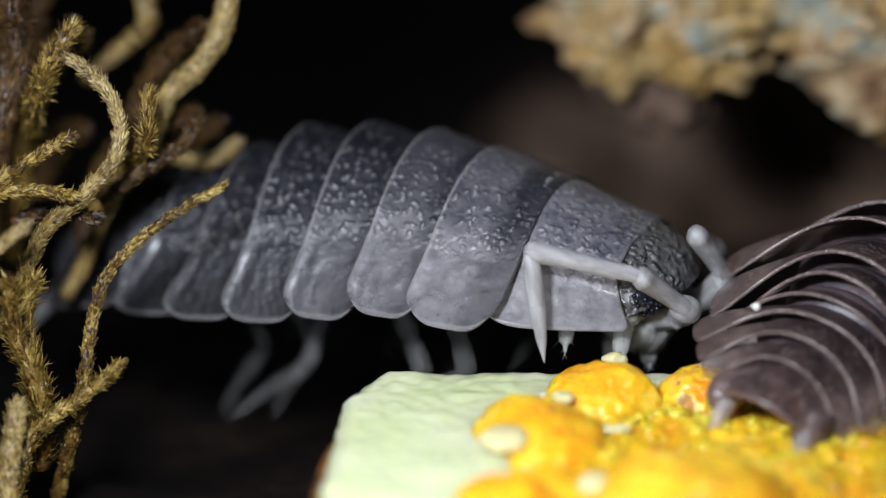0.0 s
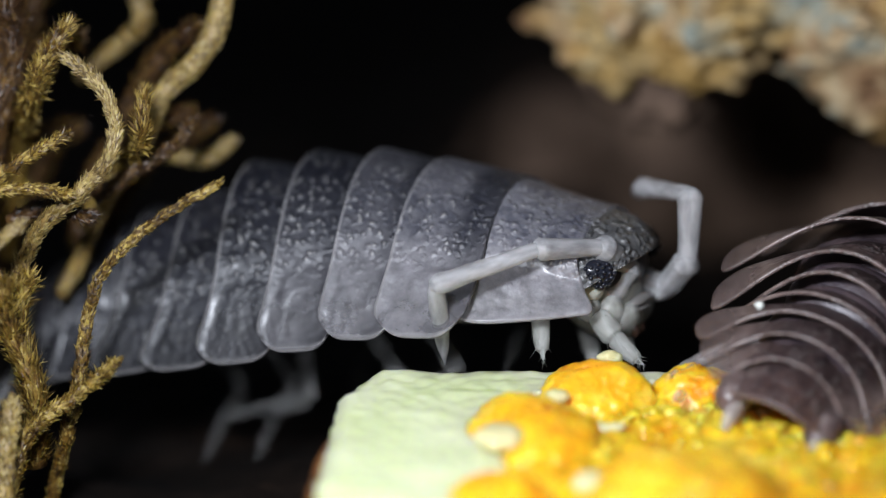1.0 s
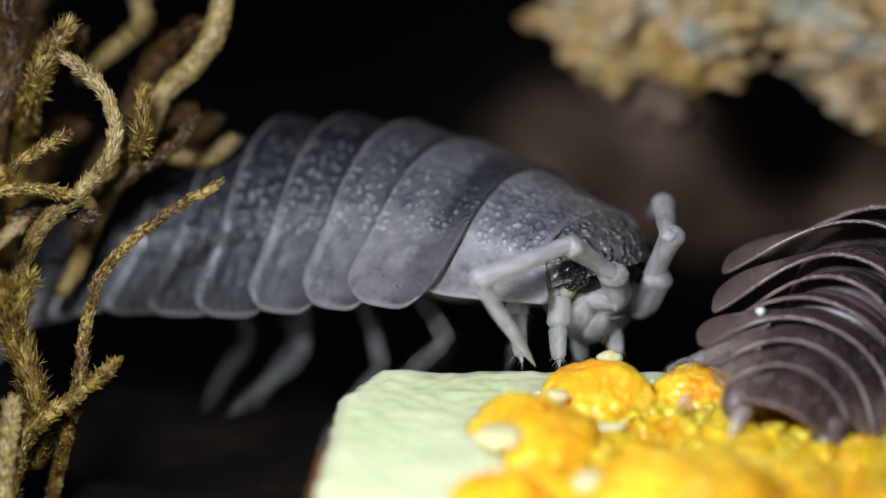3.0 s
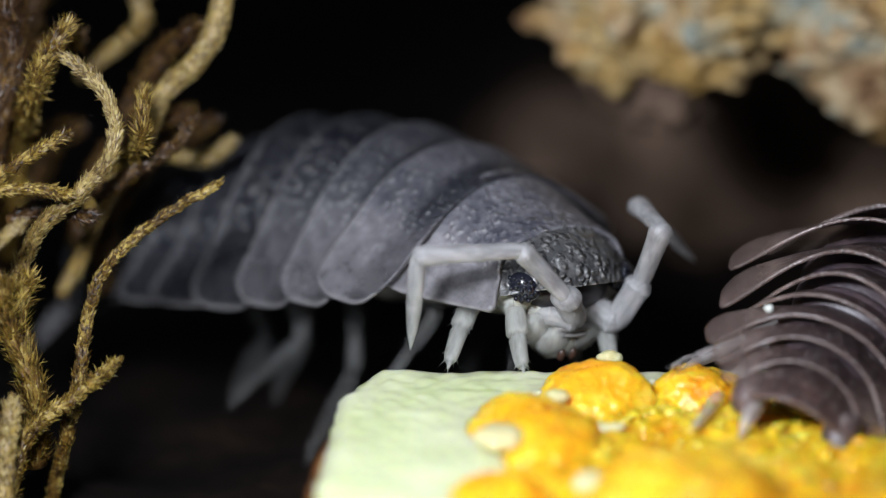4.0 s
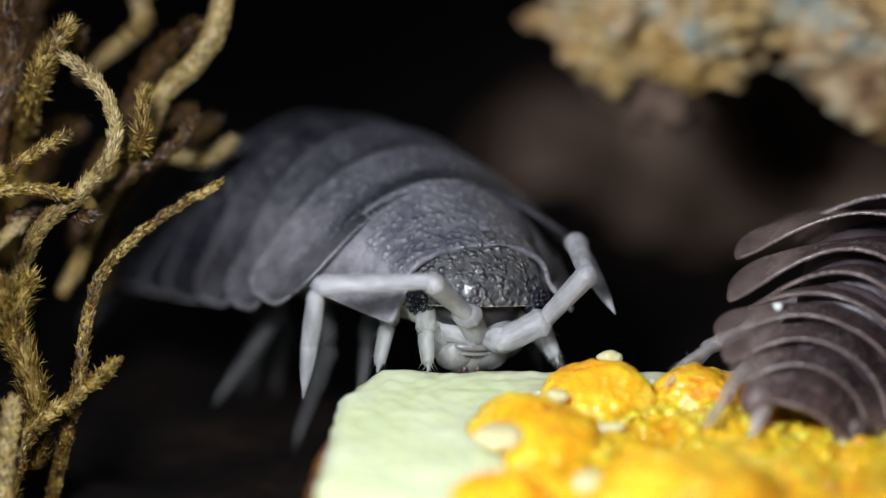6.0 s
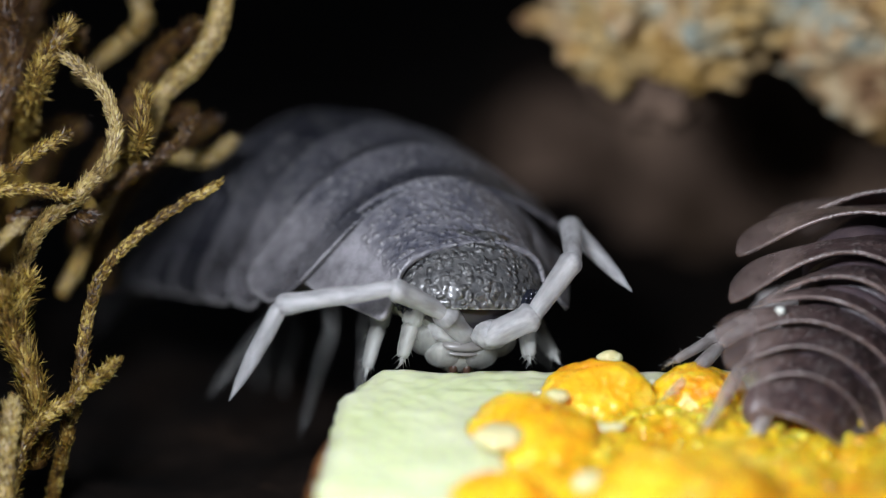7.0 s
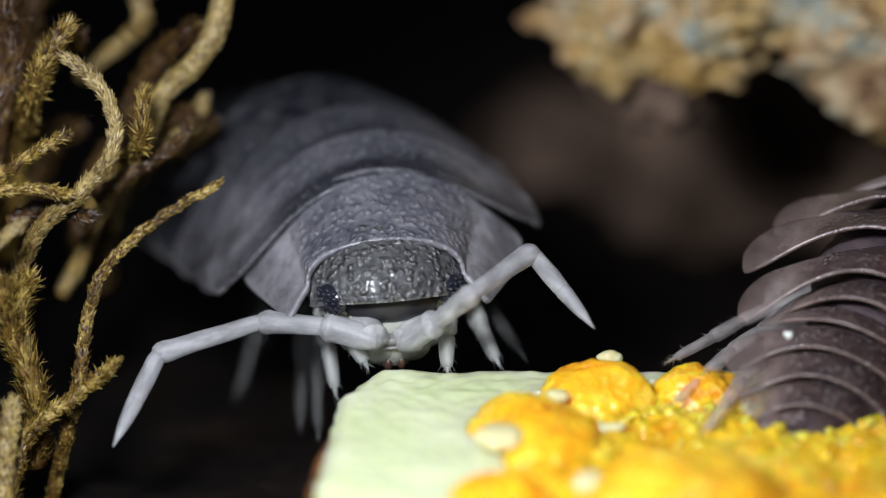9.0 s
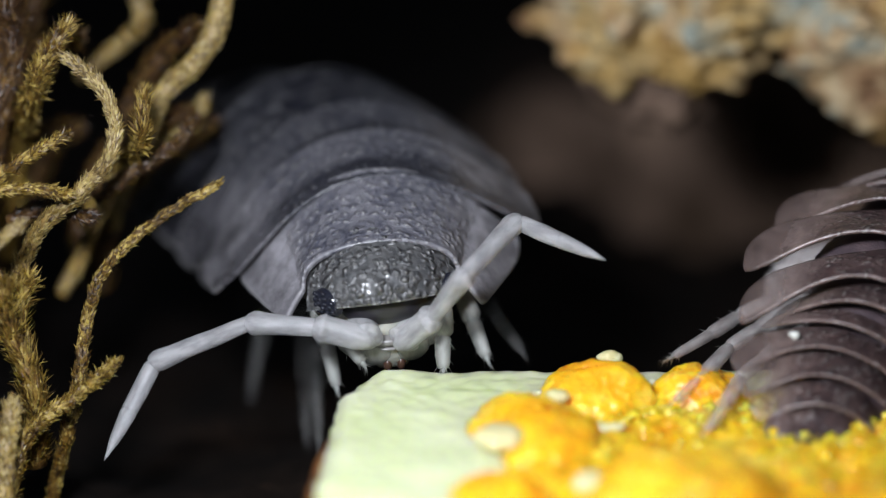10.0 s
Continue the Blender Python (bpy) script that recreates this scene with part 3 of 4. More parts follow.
def grey_point(spec, u, v):
    """A point of a broad armour plate: u from one side to the other, v from its front edge to its hind edge. The sides end in wide rounded skirts."""
    w, h, length, fore, aft, fall = spec
    a = abs(u)
    lobe = max(0.0, (a - 0.66) / 0.34)
    front = -fore * a ** 4 - (0.16 * length * lobe ** 5 if fore > 0 else 0.3 * lobe ** 8 - 0.22 * (1 - a * a))
    hind = -length * 1.22 - aft * a ** 4 - 0.1 * length * lobe ** 2 + 0.2 * length * lobe ** 9
    blunt = abs(2 * v - 1) ** 4 * (1.0 if fore > 0 or v > 0.5 else 0.3)
    across = u * (1 - 0.05 * lobe * lobe * blunt)
    tuck = 1 - 0.12 * (1 - v) ** 1.2 * (1 - a ** 3)
    x, y, z = front + (hind - front) * v, w * across * tuck, h * (1 - abs(across) ** 2.15) * tuck
    y += math.copysign(0.07 * lobe ** 2, u)
    if fore < 0:  # the collar: its front edge hugs the head, then flares out into the side lobes
        arc = min(a / 0.7, 1.0) * math.pi / 2
        skirt = max(0.0, (a - 0.7) / 0.3)
        yf = 1.42 * math.sin(arc) + 0.42 * skirt
        zf = 0.5 + (0.7 * h - 0.5) * max(0.0, math.cos(arc)) ** 0.85 - 0.5 * skirt if a < 0.7 else 0.5 - 0.5 * skirt
        k = (1 - v) ** 1.3
        y, z = y + (math.copysign(yf, u) - y) * k, z + (zf - z) * k
    return x, y, z


FLARE = 0.6  # how far the front margin of a paddle stands out beyond its hind corner


def brown_point(spec, u, v):
    """A point of a narrow armour plate whose sides are drawn out backwards into rounded paddles."""
    w, h, length, aft, bow, broad = spec
    a = abs(u)
    hind = -length - aft * a ** 4 + bow * a * a
    sweep = max(0.0, length + aft - bow - broad)
    front = 0.42 * (1 - a * a) - sweep * a ** 3
    tip = max(0.0, (a - 0.84) / 0.16)
    k = 0.8 + (v - 0.8) * math.sqrt(max(0.02, 1 - tip * tip))
    flare = FLARE * (1.1 if aft > 0.3 else 0.1) * (1 - k) * max(0.0, (a - 0.45) / 0.55) ** 1.4
    tuck = 1 - 0.1 * (1 - v) ** 1.3 * (1 - a ** 3)
    return front + (hind - front) * k, math.copysign(w * a * tuck + flare, u), h * (1 - a ** 2.2) * tuck - 0.09 * (1 - v) * (1 - a * a) + 0.05 * flare


def plate(name, point, spec, material, parent, label, bumps, seed, tone):
    """A plate with thickness, a rolled hind rim, a shoulder crease above each skirt and low granules."""
    broad = bumps > 0.015
    nu, nv = (128, 34) if broad else (96, 20)
    verts, faces, side, back = [], [], [], []
    for layer in range(2):
        for j in range(nv + 1):
            for i in range(nu + 1):
                u, v = -1 + 2 * i / nu, j / nv
                a = abs(u)
                x, y, z = point(spec, u, v)
                fade = min(1, 6 * v * (1 - v) + 0.1) * min(1, (1 - a) * 8 + 0.1)
                k = bumps * fade * 0.4 * noise.noise(Vector((x * 2 + seed, y * 2, z * 2)))
                if not layer:
                    near = max(0.0, noise.noise(Vector((x * 5 + seed, y * 5, z * 5))) + 0.1)
                    k += bumps * fade * near * 1.5
                    if broad:
                        wave = 0.03 * noise.noise(Vector((x * 3, y, seed)))
                        k += -0.03 * fade * math.exp(-((a - 0.7 + wave) / 0.06) ** 2)
                        k += 0.01 * math.exp(-((v - 0.96) / 0.03) ** 2) - 0.012 * math.exp(-((v - 0.86) / 0.06) ** 2)
                    else:
                        k += 0.022 * math.exp(-((v - 0.965) / 0.03) ** 2)
                n = Vector((0, 2.15 * spec[1] * u * a ** 0.15 / spec[0], 1)).normalized()
                q = Vector((x, y, z)) + n * (k + (0.08 if broad else 0.03) * v ** 2 - ((0.09 if broad else 0.05) if layer else 0.0))
                verts.append(q)
                side.append(a)
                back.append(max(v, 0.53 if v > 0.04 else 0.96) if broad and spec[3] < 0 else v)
    w, m = nu + 1, (nu + 1) * (nv + 1)
    for j in range(nv):
        for i in range(nu):
            k = j * w + i
            faces.append((k, k + w, k + w + 1, k + 1)[::-1])
            faces.append((m + k, m + k + w, m + k + w + 1, m + k + 1))
    rim = [i for i in range(w)] + [j * w + nu for j in range(1, nv + 1)] + [nv * w + i for i in range(nu - 1, -1, -1)] + [j * w for j in range(nv - 1, 0, -1)]
    for a, b in zip(rim, rim[1:] + rim[:1]):
        faces.append((a, b, b + m, a + m)[::-1])
    return mesh_part(name, verts, faces, material, parent, label, {"side": side, "back": back, "tone": [tone] * len(verts)})


def limb_tube(bits, flat, bow):
    """Short jointed pieces along z, each swollen towards its end, then bowed towards x and flattened."""
    total = sum(b[0] for b in bits)
    pts, rad, z = [], [], 0.0
    for length, r0, r1 in bits:
        for f, r in ((0.02, r0 * 0.78), (0.1, r0 * 0.95), (0.35, r0 * 0.55 + r1 * 0.5), (0.65, r0 * 0.35 + r1 * 0.72), (0.88, r1 * 1.08), (0.98, r1 * 0.85)):
            q = z + length * f
            pts.append((bow * math.sin(math.pi * q / total), 0, q))
            rad.append(max(0.008, r))
        z += length
    verts, faces = tube(pts, rad, 14)
    return [Vector((v.x, v.y * flat, v.z)) for v in verts], faces


def bristled(limb, count, seed):
    """Draws fine bristles, slanting towards the claw, out of the skin of a limb that lies on z."""
    rnd = random.Random(seed)
    verts, faces = [Vector(v) for v in limb[0]], list(limb[1])
    quads = [k for k, f in enumerate(faces) if len(f) == 4]
    for k in rnd.sample(quads, min(count, len(quads))):
        f = faces[k]
        mid = sum((verts[q] for q in f), Vector()) / 4
        out = Vector((mid.x, mid.y, 0)).normalized()
        reach, first = rnd.uniform(0.09, 0.17), len(verts)
        for q in f:
            verts.append(mid + (verts[q] - mid).normalized() * 0.014)
        verts.append(mid + out * reach * 0.7 + Vector((0, 0, reach)))
        inner = [first + q for q in range(4)]
        for q in range(4):
            r = (q + 1) % 4
            faces.append((f[q], f[r], inner[r], inner[q]))
            faces.append((inner[q], inner[r], first + 4))
        faces[k] = None
    return verts, [f for f in faces if f]


def build_leg(upper, lower, thick, material, parent):
    """A leg in two parts that bend against each other at the knee; both lie along z from their joint."""
    top = limb_tube([(upper * 0.62, 0.15 * thick, 0.17 * thick), (upper * 0.38, 0.17 * thick, 0.16 * thick)], 0.8, 0.05)
    a = mesh_part("leg_upper", *top, material, parent, "pale translucent upper leg")
    shin = limb_tube([(lower * 0.42, 0.16 * thick, 0.165 * thick), (lower * 0.46, 0.15 * thick, 0.1 * thick), (lower * 0.12, 0.055 * thick, 0.012)], 0.8, -0.06)
    shin = bristled(shin, 34, round(lower * 100))
    b = mesh_part("leg_lower", *shin, material, parent, "pale lower leg ending in a claw")
    return a, b


def article_mesh(length, r0, r1, pointed):
    if pointed:
        pts = [0, 0.06, 0.3, 0.48, 0.5, 0.52, 0.8, 0.93, 1.0]
        rad = [r0 * 0.7, r0, r0 * 1.08, r0 * 0.98, r0 * 0.9, r0 * 0.98, r0 * 0.62, r0 * 0.25, 0.012]
    else:
        e = 0.55 * r1 / length
        pts = [-e, -0.6 * e, 0.03, 0.2, 0.55, 0.82, 0.93, 0.98, 1.0 + 0.5 * e, 1.0 + e]
        rad = [r0 * 0.3, r0 * 0.7, r0 * 0.9, r0, (r0 + r1) * 0.48, r1 * 0.95, r1 * 1.05, r1, r1 * 0.75, r1 * 0.3]
    fine, wide = [], []
    for i in range(len(pts) - 1):
        for k in range(4):
            f = pts[i] + (pts[i + 1] - pts[i]) * k / 4
            fine.append((0, 0, length * f))
            wide.append((rad[i] + (rad[i + 1] - rad[i]) * k / 4))
    verts, faces = tube(fine + [(0, 0, length * pts[-1])], wide + [rad[-1]], 22)
    # slightly flattened, ridged and uneven
    return [Vector((v.x * (1 + 0.14 * noise.noise(Vector((v.x * 6, v.y * 6, v.z * 1.5 + r0 * 50)))), v.y * 0.86 * (1 + 0.1 * noise.noise(Vector((v.y * 7, v.z * 2, length)))), v.z)) for v in verts], faces


def head_shell(seed):
    """The domed top of the head, drawn in at the brow, with granules."""
    nu, nv = 100, 50
    verts, faces, side, back = [], [], [], []
    for layer in range(2):
        for j in range(nv + 1):
            for i in range(nu + 1):
                u, v = -1 + 2 * i / nu, j / nv
                a = abs(u)
                ang = v * math.pi * 0.5
                front = 1.18 - 0.62 * a ** 2.4
                x = -0.35 + (front + 0.35) * math.sin(ang) ** 0.95
                z = (1.2 * (1 - a ** 2.8 * 0.56)) - (0.6 * (1 - a ** 3 * 0.45)) * (1 - math.cos(ang) ** 0.8)
                y = 1.42 * u * (0.93 + 0.07 * math.sin(ang))
                n = Vector((math.sin(ang) * 0.8, u * 0.8, math.cos(ang) + 0.2)).normalized()
                w = Vector((x * 5.0 + seed, y * 5.0, z * 5.0))
                k = 0.03 * (0.8 * noise.noise(w) + 1.0 * max(0.0, noise.noise(w * 1.5) + 0.1)) * min(1, 8 * (1 - v) + 0.1)
                brow = 0.06 * max(0.0, (v - 0.9) / 0.1)
                verts.append(Vector((x, y, z)) + n * (k + brow - (0.1 if layer else 0.0)))
                side.append(0.0)
                back.append(0.97 if v > 0.985 else 0.0)
    w, m = nu + 1, (nu + 1) * (nv + 1)
    for j in range(nv):
        for i in range(nu):
            k = j * w + i
            faces.append((k, k + w, k + w + 1, k + 1))
            faces.append((m + k, m + k + w, m + k + w + 1, m + k + 1)[::-1])
    rim = [i for i in range(w)] + [j * w + nu for j in range(1, nv + 1)] + [nv * w + i for i in range(nu - 1, -1, -1)] + [j * w for j in range(nv - 1, 0, -1)]
    for a, b in zip(rim, rim[1:] + rim[:1]):
        faces.append((a, b, b + m, a + m))
    return verts, faces, {"side": side, "back": back}


def blob(centre, radii, level=3, tilt=(0, 0, 0)):
    bm = bmesh.new()
    bmesh.ops.create_icosphere(bm, subdivisions=level, radius=1.0)
    r = Euler([radians(a) for a in tilt]).to_matrix()
    verts = [Vector(centre) + r @ Vector((v.co.x * radii[0], v.co.y * radii[1], v.co.z * radii[2])) for v in bm.verts]
    faces = [tuple(v.index for v in f.verts) for f in bm.faces]
    bm.free()
    return verts, faces


ANTENNA = [("antenna_base", 0.6, 0.32, 0.3), ("antenna_joint", 0.85, 0.26, 0.28), ("antenna_shaft", 1.25, 0.19, 0.23), ("antenna_shaft", 2.0, 0.17, 0.21), ("antenna_flagellum", 2.0, 0.16, 0.02)]
ANTENNA_ROOT = (0.72, 0.5, -0.12)


def build_head(parent, plate_mat, limb):
    v, f, attrs = head_shell(2.0)
    head = mesh_part("head", v, f, plate_mat, parent, "granular dark grey domed head", attrs)
    mesh_part("face", *joined(blob((0.6, 0, 0.24), (0.5, 0.9, 0.44)), blob((0.2, 0, 0.3), (0.6, 1.22, 0.6))), FACE_DARK, head, "dark smooth brow hollow")
    for s in (-1, 1):
        eye = joined(blob((0.7, s * 1.05, 0.42), (0.34, 0.2, 0.27), 3, (0, 0, s * -35)))
        beads = []
        rnd = random.Random(5)
        for i in range(26):
            a, b = 2.4 * i, math.sqrt((i + 0.5) / 26) * 1.1
            loc = Vector((0.34 * math.sin(b) * math.cos(a), s * 0.2 * math.cos(b), 0.27 * math.sin(b) * math.sin(a)))
            loc.rotate(Euler((0, 0, radians(s * -35))))
            beads.append(blob(Vector((0.7, s * 1.05, 0.42)) + loc, (0.046, 0.046, 0.046), 2))
        mesh_part("eye", *joined(eye, *beads), EYE_BLACK, head, "glossy black beaded compound eye")
        mesh_part("cheek", *joined(blob((0.3, s * 0.95, 0.12), (0.5, 0.3, 0.36)), blob((0.62, s * 0.5, -0.08), (0.3, 0.3, 0.24))), BELLY, head, "pale cheek")
        mesh_part("palp", *joined(blob((0.98, s * 0.3, -0.6), (0.2, 0.36, 0.36), 3, (s * -14, 22, 0)), blob((0.8, s * 0.66, -0.42), (0.24, 0.32, 0.38), 3, (s * -24, 18, 0))), FRONT_LIMB, head, "pale mouth flap")
        mesh_part("jaw", *blob((1.06, s * 0.12, -0.88), (0.09, 0.08, 0.13)), JAW_BROWN, head, "dark brown jaw tip")
    mesh_part("mouth_cone", *tube([(0.0, 0, 0.1), (0.2, 0, -0.2), (0.5, 0, -0.5), (0.75, 0, -0.85), (0.88, 0, -1.05)], [0.7, 0.8, 0.7, 0.48, 0.25], 24), BELLY, head, "pale translucent mouth cone")
    mesh_part("lip", *joined(blob((1.1, 0, -0.3), (0.15, 0.4, 0.1)), blob((1.13, 0, -0.42), (0.12, 0.34, 0.05))), LIP_GREY, head, "ridged grey upper lip")
    feelers = [mesh_part(name, *article_mesh(length, r0, r1, "flag" in name), limb, head) for s in (-1, 1) for name, length, r0, r1 in ANTENNA]
    return head, feelers


LEG_SIZES = [(1.15, 1.3, 1.35), (1.55, 1.7, 1.3), (2.0, 2.1, 1.2), (2.0, 2.2, 1.2), (1.7, 1.9, 1.15), (1.6, 1.9, 1.05), (1.6, 1.9, 1.0)]  # upper and lower length, thickness
BROWN_LEG_SIZES = [(1.3, 1.3, 1.0)] * 4 + [(2.0, 2.4, 0.9), (2.1, 2.5, 0.9), (2.1, 2.5, 0.9)]


def build_louse(label, point, segments, sizes, plate_mat, head_mat, limb, leg_mats, belly, bumps):
    louse = empty("woodlouse", label, "woodlouse", "woodlice at the food")
    segs, legs = [], {}
    broad = bumps > 0.015
    for k, spec in enumerate(segments[:12]):
        name = "thorax_plate" if k < 7 else "tail_plate"
        # the last argument grows tailwards: fading light put into the plate colour
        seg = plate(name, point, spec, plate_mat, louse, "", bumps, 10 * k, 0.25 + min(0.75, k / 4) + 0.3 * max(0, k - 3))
        w, h, length = spec[:3]
        core = blob((-length * 0.6, 0, 0.1 * h), (length * 0.75, w * 0.62, 0.42 * h)) if broad else blob((-length * 0.5, 0, 0.12 * h), (length * 1.0, w * 0.66, 0.62 * h))
        mesh_part("underside", *core, belly, seg, "pale soft underside" if broad else "dark brown soft body under the plate")
        if k < 7:
            for s in (-1, 1):
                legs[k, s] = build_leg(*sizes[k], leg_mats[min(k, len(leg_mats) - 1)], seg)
        segs.append(seg)
    last = segments[12] if len(segments) > 12 else (1.2, 0.8, 0.62, 0.25, -0.42, 0.06)
    tip = plate("tail_tip", point, last, plate_mat, louse, "", bumps * 0.5, 130, 1.0)
    for s in (-1, 1):
        lobe = lump((-0.42, s * 0.85, 0.05), (0.5, 0.34, 0.34), 4, 0.04, 2.0, 9)
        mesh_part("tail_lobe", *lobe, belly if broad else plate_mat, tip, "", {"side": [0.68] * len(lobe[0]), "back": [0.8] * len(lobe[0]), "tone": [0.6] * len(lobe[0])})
        end = (-1.95, s * 1.25, -0.4) if broad else TAIL_LIMB_ENDS[s]
        root = Vector((-0.4, s * 0.72, 0.1))
        mesh_part("tail_limb", *tube([root.lerp(Vector(end), f) + Vector((0, 0, 0.12 * math.sin(f * 3.1))) for f in (0, 0.15, 0.4, 0.7, 0.9, 1.0)], [0.12, 0.17, 0.18, 0.13, 0.07, 0.02], 12), limb, tip, "pale pointed tail limb")
    return louse, segs, legs, tip, *build_head(louse, head_mat, limb)


TAIL_LIMB_ENDS = {-1: (-1.9, -1.3, -0.2), 1: (-1.3, 0.7, -0.25)}
grey_louse, grey_segs, grey_legs, grey_tip, grey_head, grey_feelers = build_louse("slate-grey granular woodlouse with pale antennae turning at the food", grey_point, SEGMENTS, LEG_SIZES, GREY_PLATE, GREY_HEAD, PALE_LIMB, (FRONT_LIMB, FRONT_LIMB, LEG_SHADED), BELLY, 0.02)
brown_louse, brown_segs, brown_legs, brown_tip, brown_head, brown_feelers = build_louse("purplish-brown smooth woodlouse seen from its tail on the pulp", brown_point, BROWN_SEGMENTS, BROWN_LEG_SIZES, BROWN_PLATE, BROWN_PLATE, TAN_LIMB, (TAN_LIMB,), BROWN_BELLY, 0.01)

crumb_at = Vector(brown_point(BROWN_SEGMENTS[9], 0.66, 0.5)) + Vector((0, 0.05, 0.08))
mesh_part("clinging_crumb", *lump(crumb_at, (0.09, 0.09, 0.08), 3, 0.04, 6.0, 4), PALE_CRUMB, brown_segs[9], "tiny white crumb stuck to a tail plate")


# ---- movement ----
def chain(segments, turns, lifts, twists):
    """Poses of the plates behind the first, in the space of the louse, from the turn, lift and twist of each against the one before."""
    m, out = Matrix.Identity(4), [Matrix.Identity(4)]
    for k in range(1, 13):
        m = m @ pose(-segments[k - 1][2], 0, 0, twists[k - 1], lifts[k - 1], turns[k - 1])
        out.append(m.copy())
    return out


def head_pose(yaw, nod, roll=0.0):
    return pose(-0.21, 0, 0.11, roll, nod, yaw)


def antenna_poses(side, angles):
    """Poses of the five joints in the space of the head: each has a heading and a rise in degrees."""
    p = Vector((ANTENNA_ROOT[0], side * ANTENNA_ROOT[1], ANTENNA_ROOT[2]))
    out = []
    for (name, length, r0, r1), (az, el) in zip(ANTENNA, angles):
        a, e = radians(az), radians(el)
        d = Vector((math.cos(e) * math.cos(a), math.cos(e) * math.sin(a), math.sin(e)))
        m = d.to_track_quat("Z", "Y").to_matrix().to_4x4()
        m.translation = p
        out.append(m)
        p = p + d * length
    return out


def leg_poses(root, lengths, tips, knees):
    """Poses of both parts of a leg in the space of its plate: the root stays, the knee stands out the way that knees gives, the claw rests at each tip."""
    upper, lower = [], []
    r, (a, b) = Vector(root), lengths
    for t, tip in tips:
        d = tip - r
        far = max(abs(a - b) + 0.05, min(d.length, 0.985 * (a + b)))
        z = d.normalized()
        out = Vector((knees[0], math.copysign(knees[1], root[1]), knees[2]))
        out = (out - z * out.dot(z)).normalized()
        along = (far * far + a * a - b * b) / (2 * far)
        knee = r + z * along + out * math.sqrt(max(0.0, a * a - along * along))
        end = r + z * far
        for rows, p, q in ((upper, r, knee), (lower, knee, end)):
            way = (q - p).normalized()
            x = (out - way * out.dot(way)).normalized()
            m = Matrix((x, way.cross(x), way)).transposed().to_4x4()
            m.translation = p
            rows.append((t, m))
    return upper, lower


def between(rows, t):
    """The place at t on a line of (seconds, x, y, z)."""
    rows = [(r[0], Vector(r[1:])) for r in rows]
    if t <= rows[0][0]:
        return rows[0][1]
    for (t0, p), (t1, q) in zip(rows, rows[1:]):
        if t <= t1:
            return p.lerp(q, (t - t0) / (t1 - t0))
    return rows[-1][1]


def move_legs(legs, segments, sizes, posed, feet, knees, hips):
    """posed: time and the world pose of every plate. feet: where the claws stand in the world, leg by leg; the others keep their stance."""
    for (k, s), (upper, lower) in legs.items():
        w, length = segments[k][0], segments[k][2]
        root = (-0.5 * length, s * hips[0] * w, hips[1])
        if (k, s) in feet:
            tips = [(t, plates[k].inverted() @ between(feet[k, s], t)) for t, plates in posed]
        else:
            rest = Vector(root) + Vector((0.2 - 0.12 * k, s * 0.4, -0.8 * sum(sizes[k][:2])))
            tips = [(t, rest) for t, plates in (posed[0], posed[-1])]
        for ob, rows in zip((upper, lower), leg_poses(root, sizes[k][:2], tips, knees)):
            walk(ob, in_mm(rows))


def in_mm(rows):
    return [(t, in_metres(m)) for t, m in rows]


def move_plates(louse, plates, tip, roots, poses):
    """roots: time and world pose. poses: time and the pose of each plate in the space of the louse. Returns the world poses of the plates."""
    walk(louse, in_mm(roots))
    for k, ob in enumerate(plates + [tip]):
        walk(ob, in_mm([(t, p[k]) for t, p in poses]))
    return [(t, [m @ q for q in p]) for (t, m), (_, p) in zip(roots, poses)]


def move_head(head, feelers, heads, right, left):
    walk(head, in_mm(heads))
    for s, joints in ((-1, right), (1, left)):
        posed = [(at[0][0], antenna_poses(s, [(a, e) for t, a, e in at])) for at in zip(*joints)]
        for k in range(5):
            walk(feelers[k + (0 if s < 0 else 5)], in_mm([(t, p[k]) for t, p in posed]))


def brown_chain(fore, tail, turn, curl):
    """Poses of the plates of the brown louse from its seventh plate, forwards and backwards."""
    out = [None] * 13
    out[6] = Matrix.Identity(4)
    for k in range(5, -1, -1):
        m = out[k + 1] @ pose(0, 0, 0, 0, -fore, turn).inverted()
        out[k] = m @ pose(BROWN_SEGMENTS[k][2], 0, 0)
    for k in range(7, 13):
        out[k] = out[k - 1] @ pose(-BROWN_SEGMENTS[k - 1][2], 0, 0, 0, -(tail + (curl if k > 9 else 0)), turn)
    return out


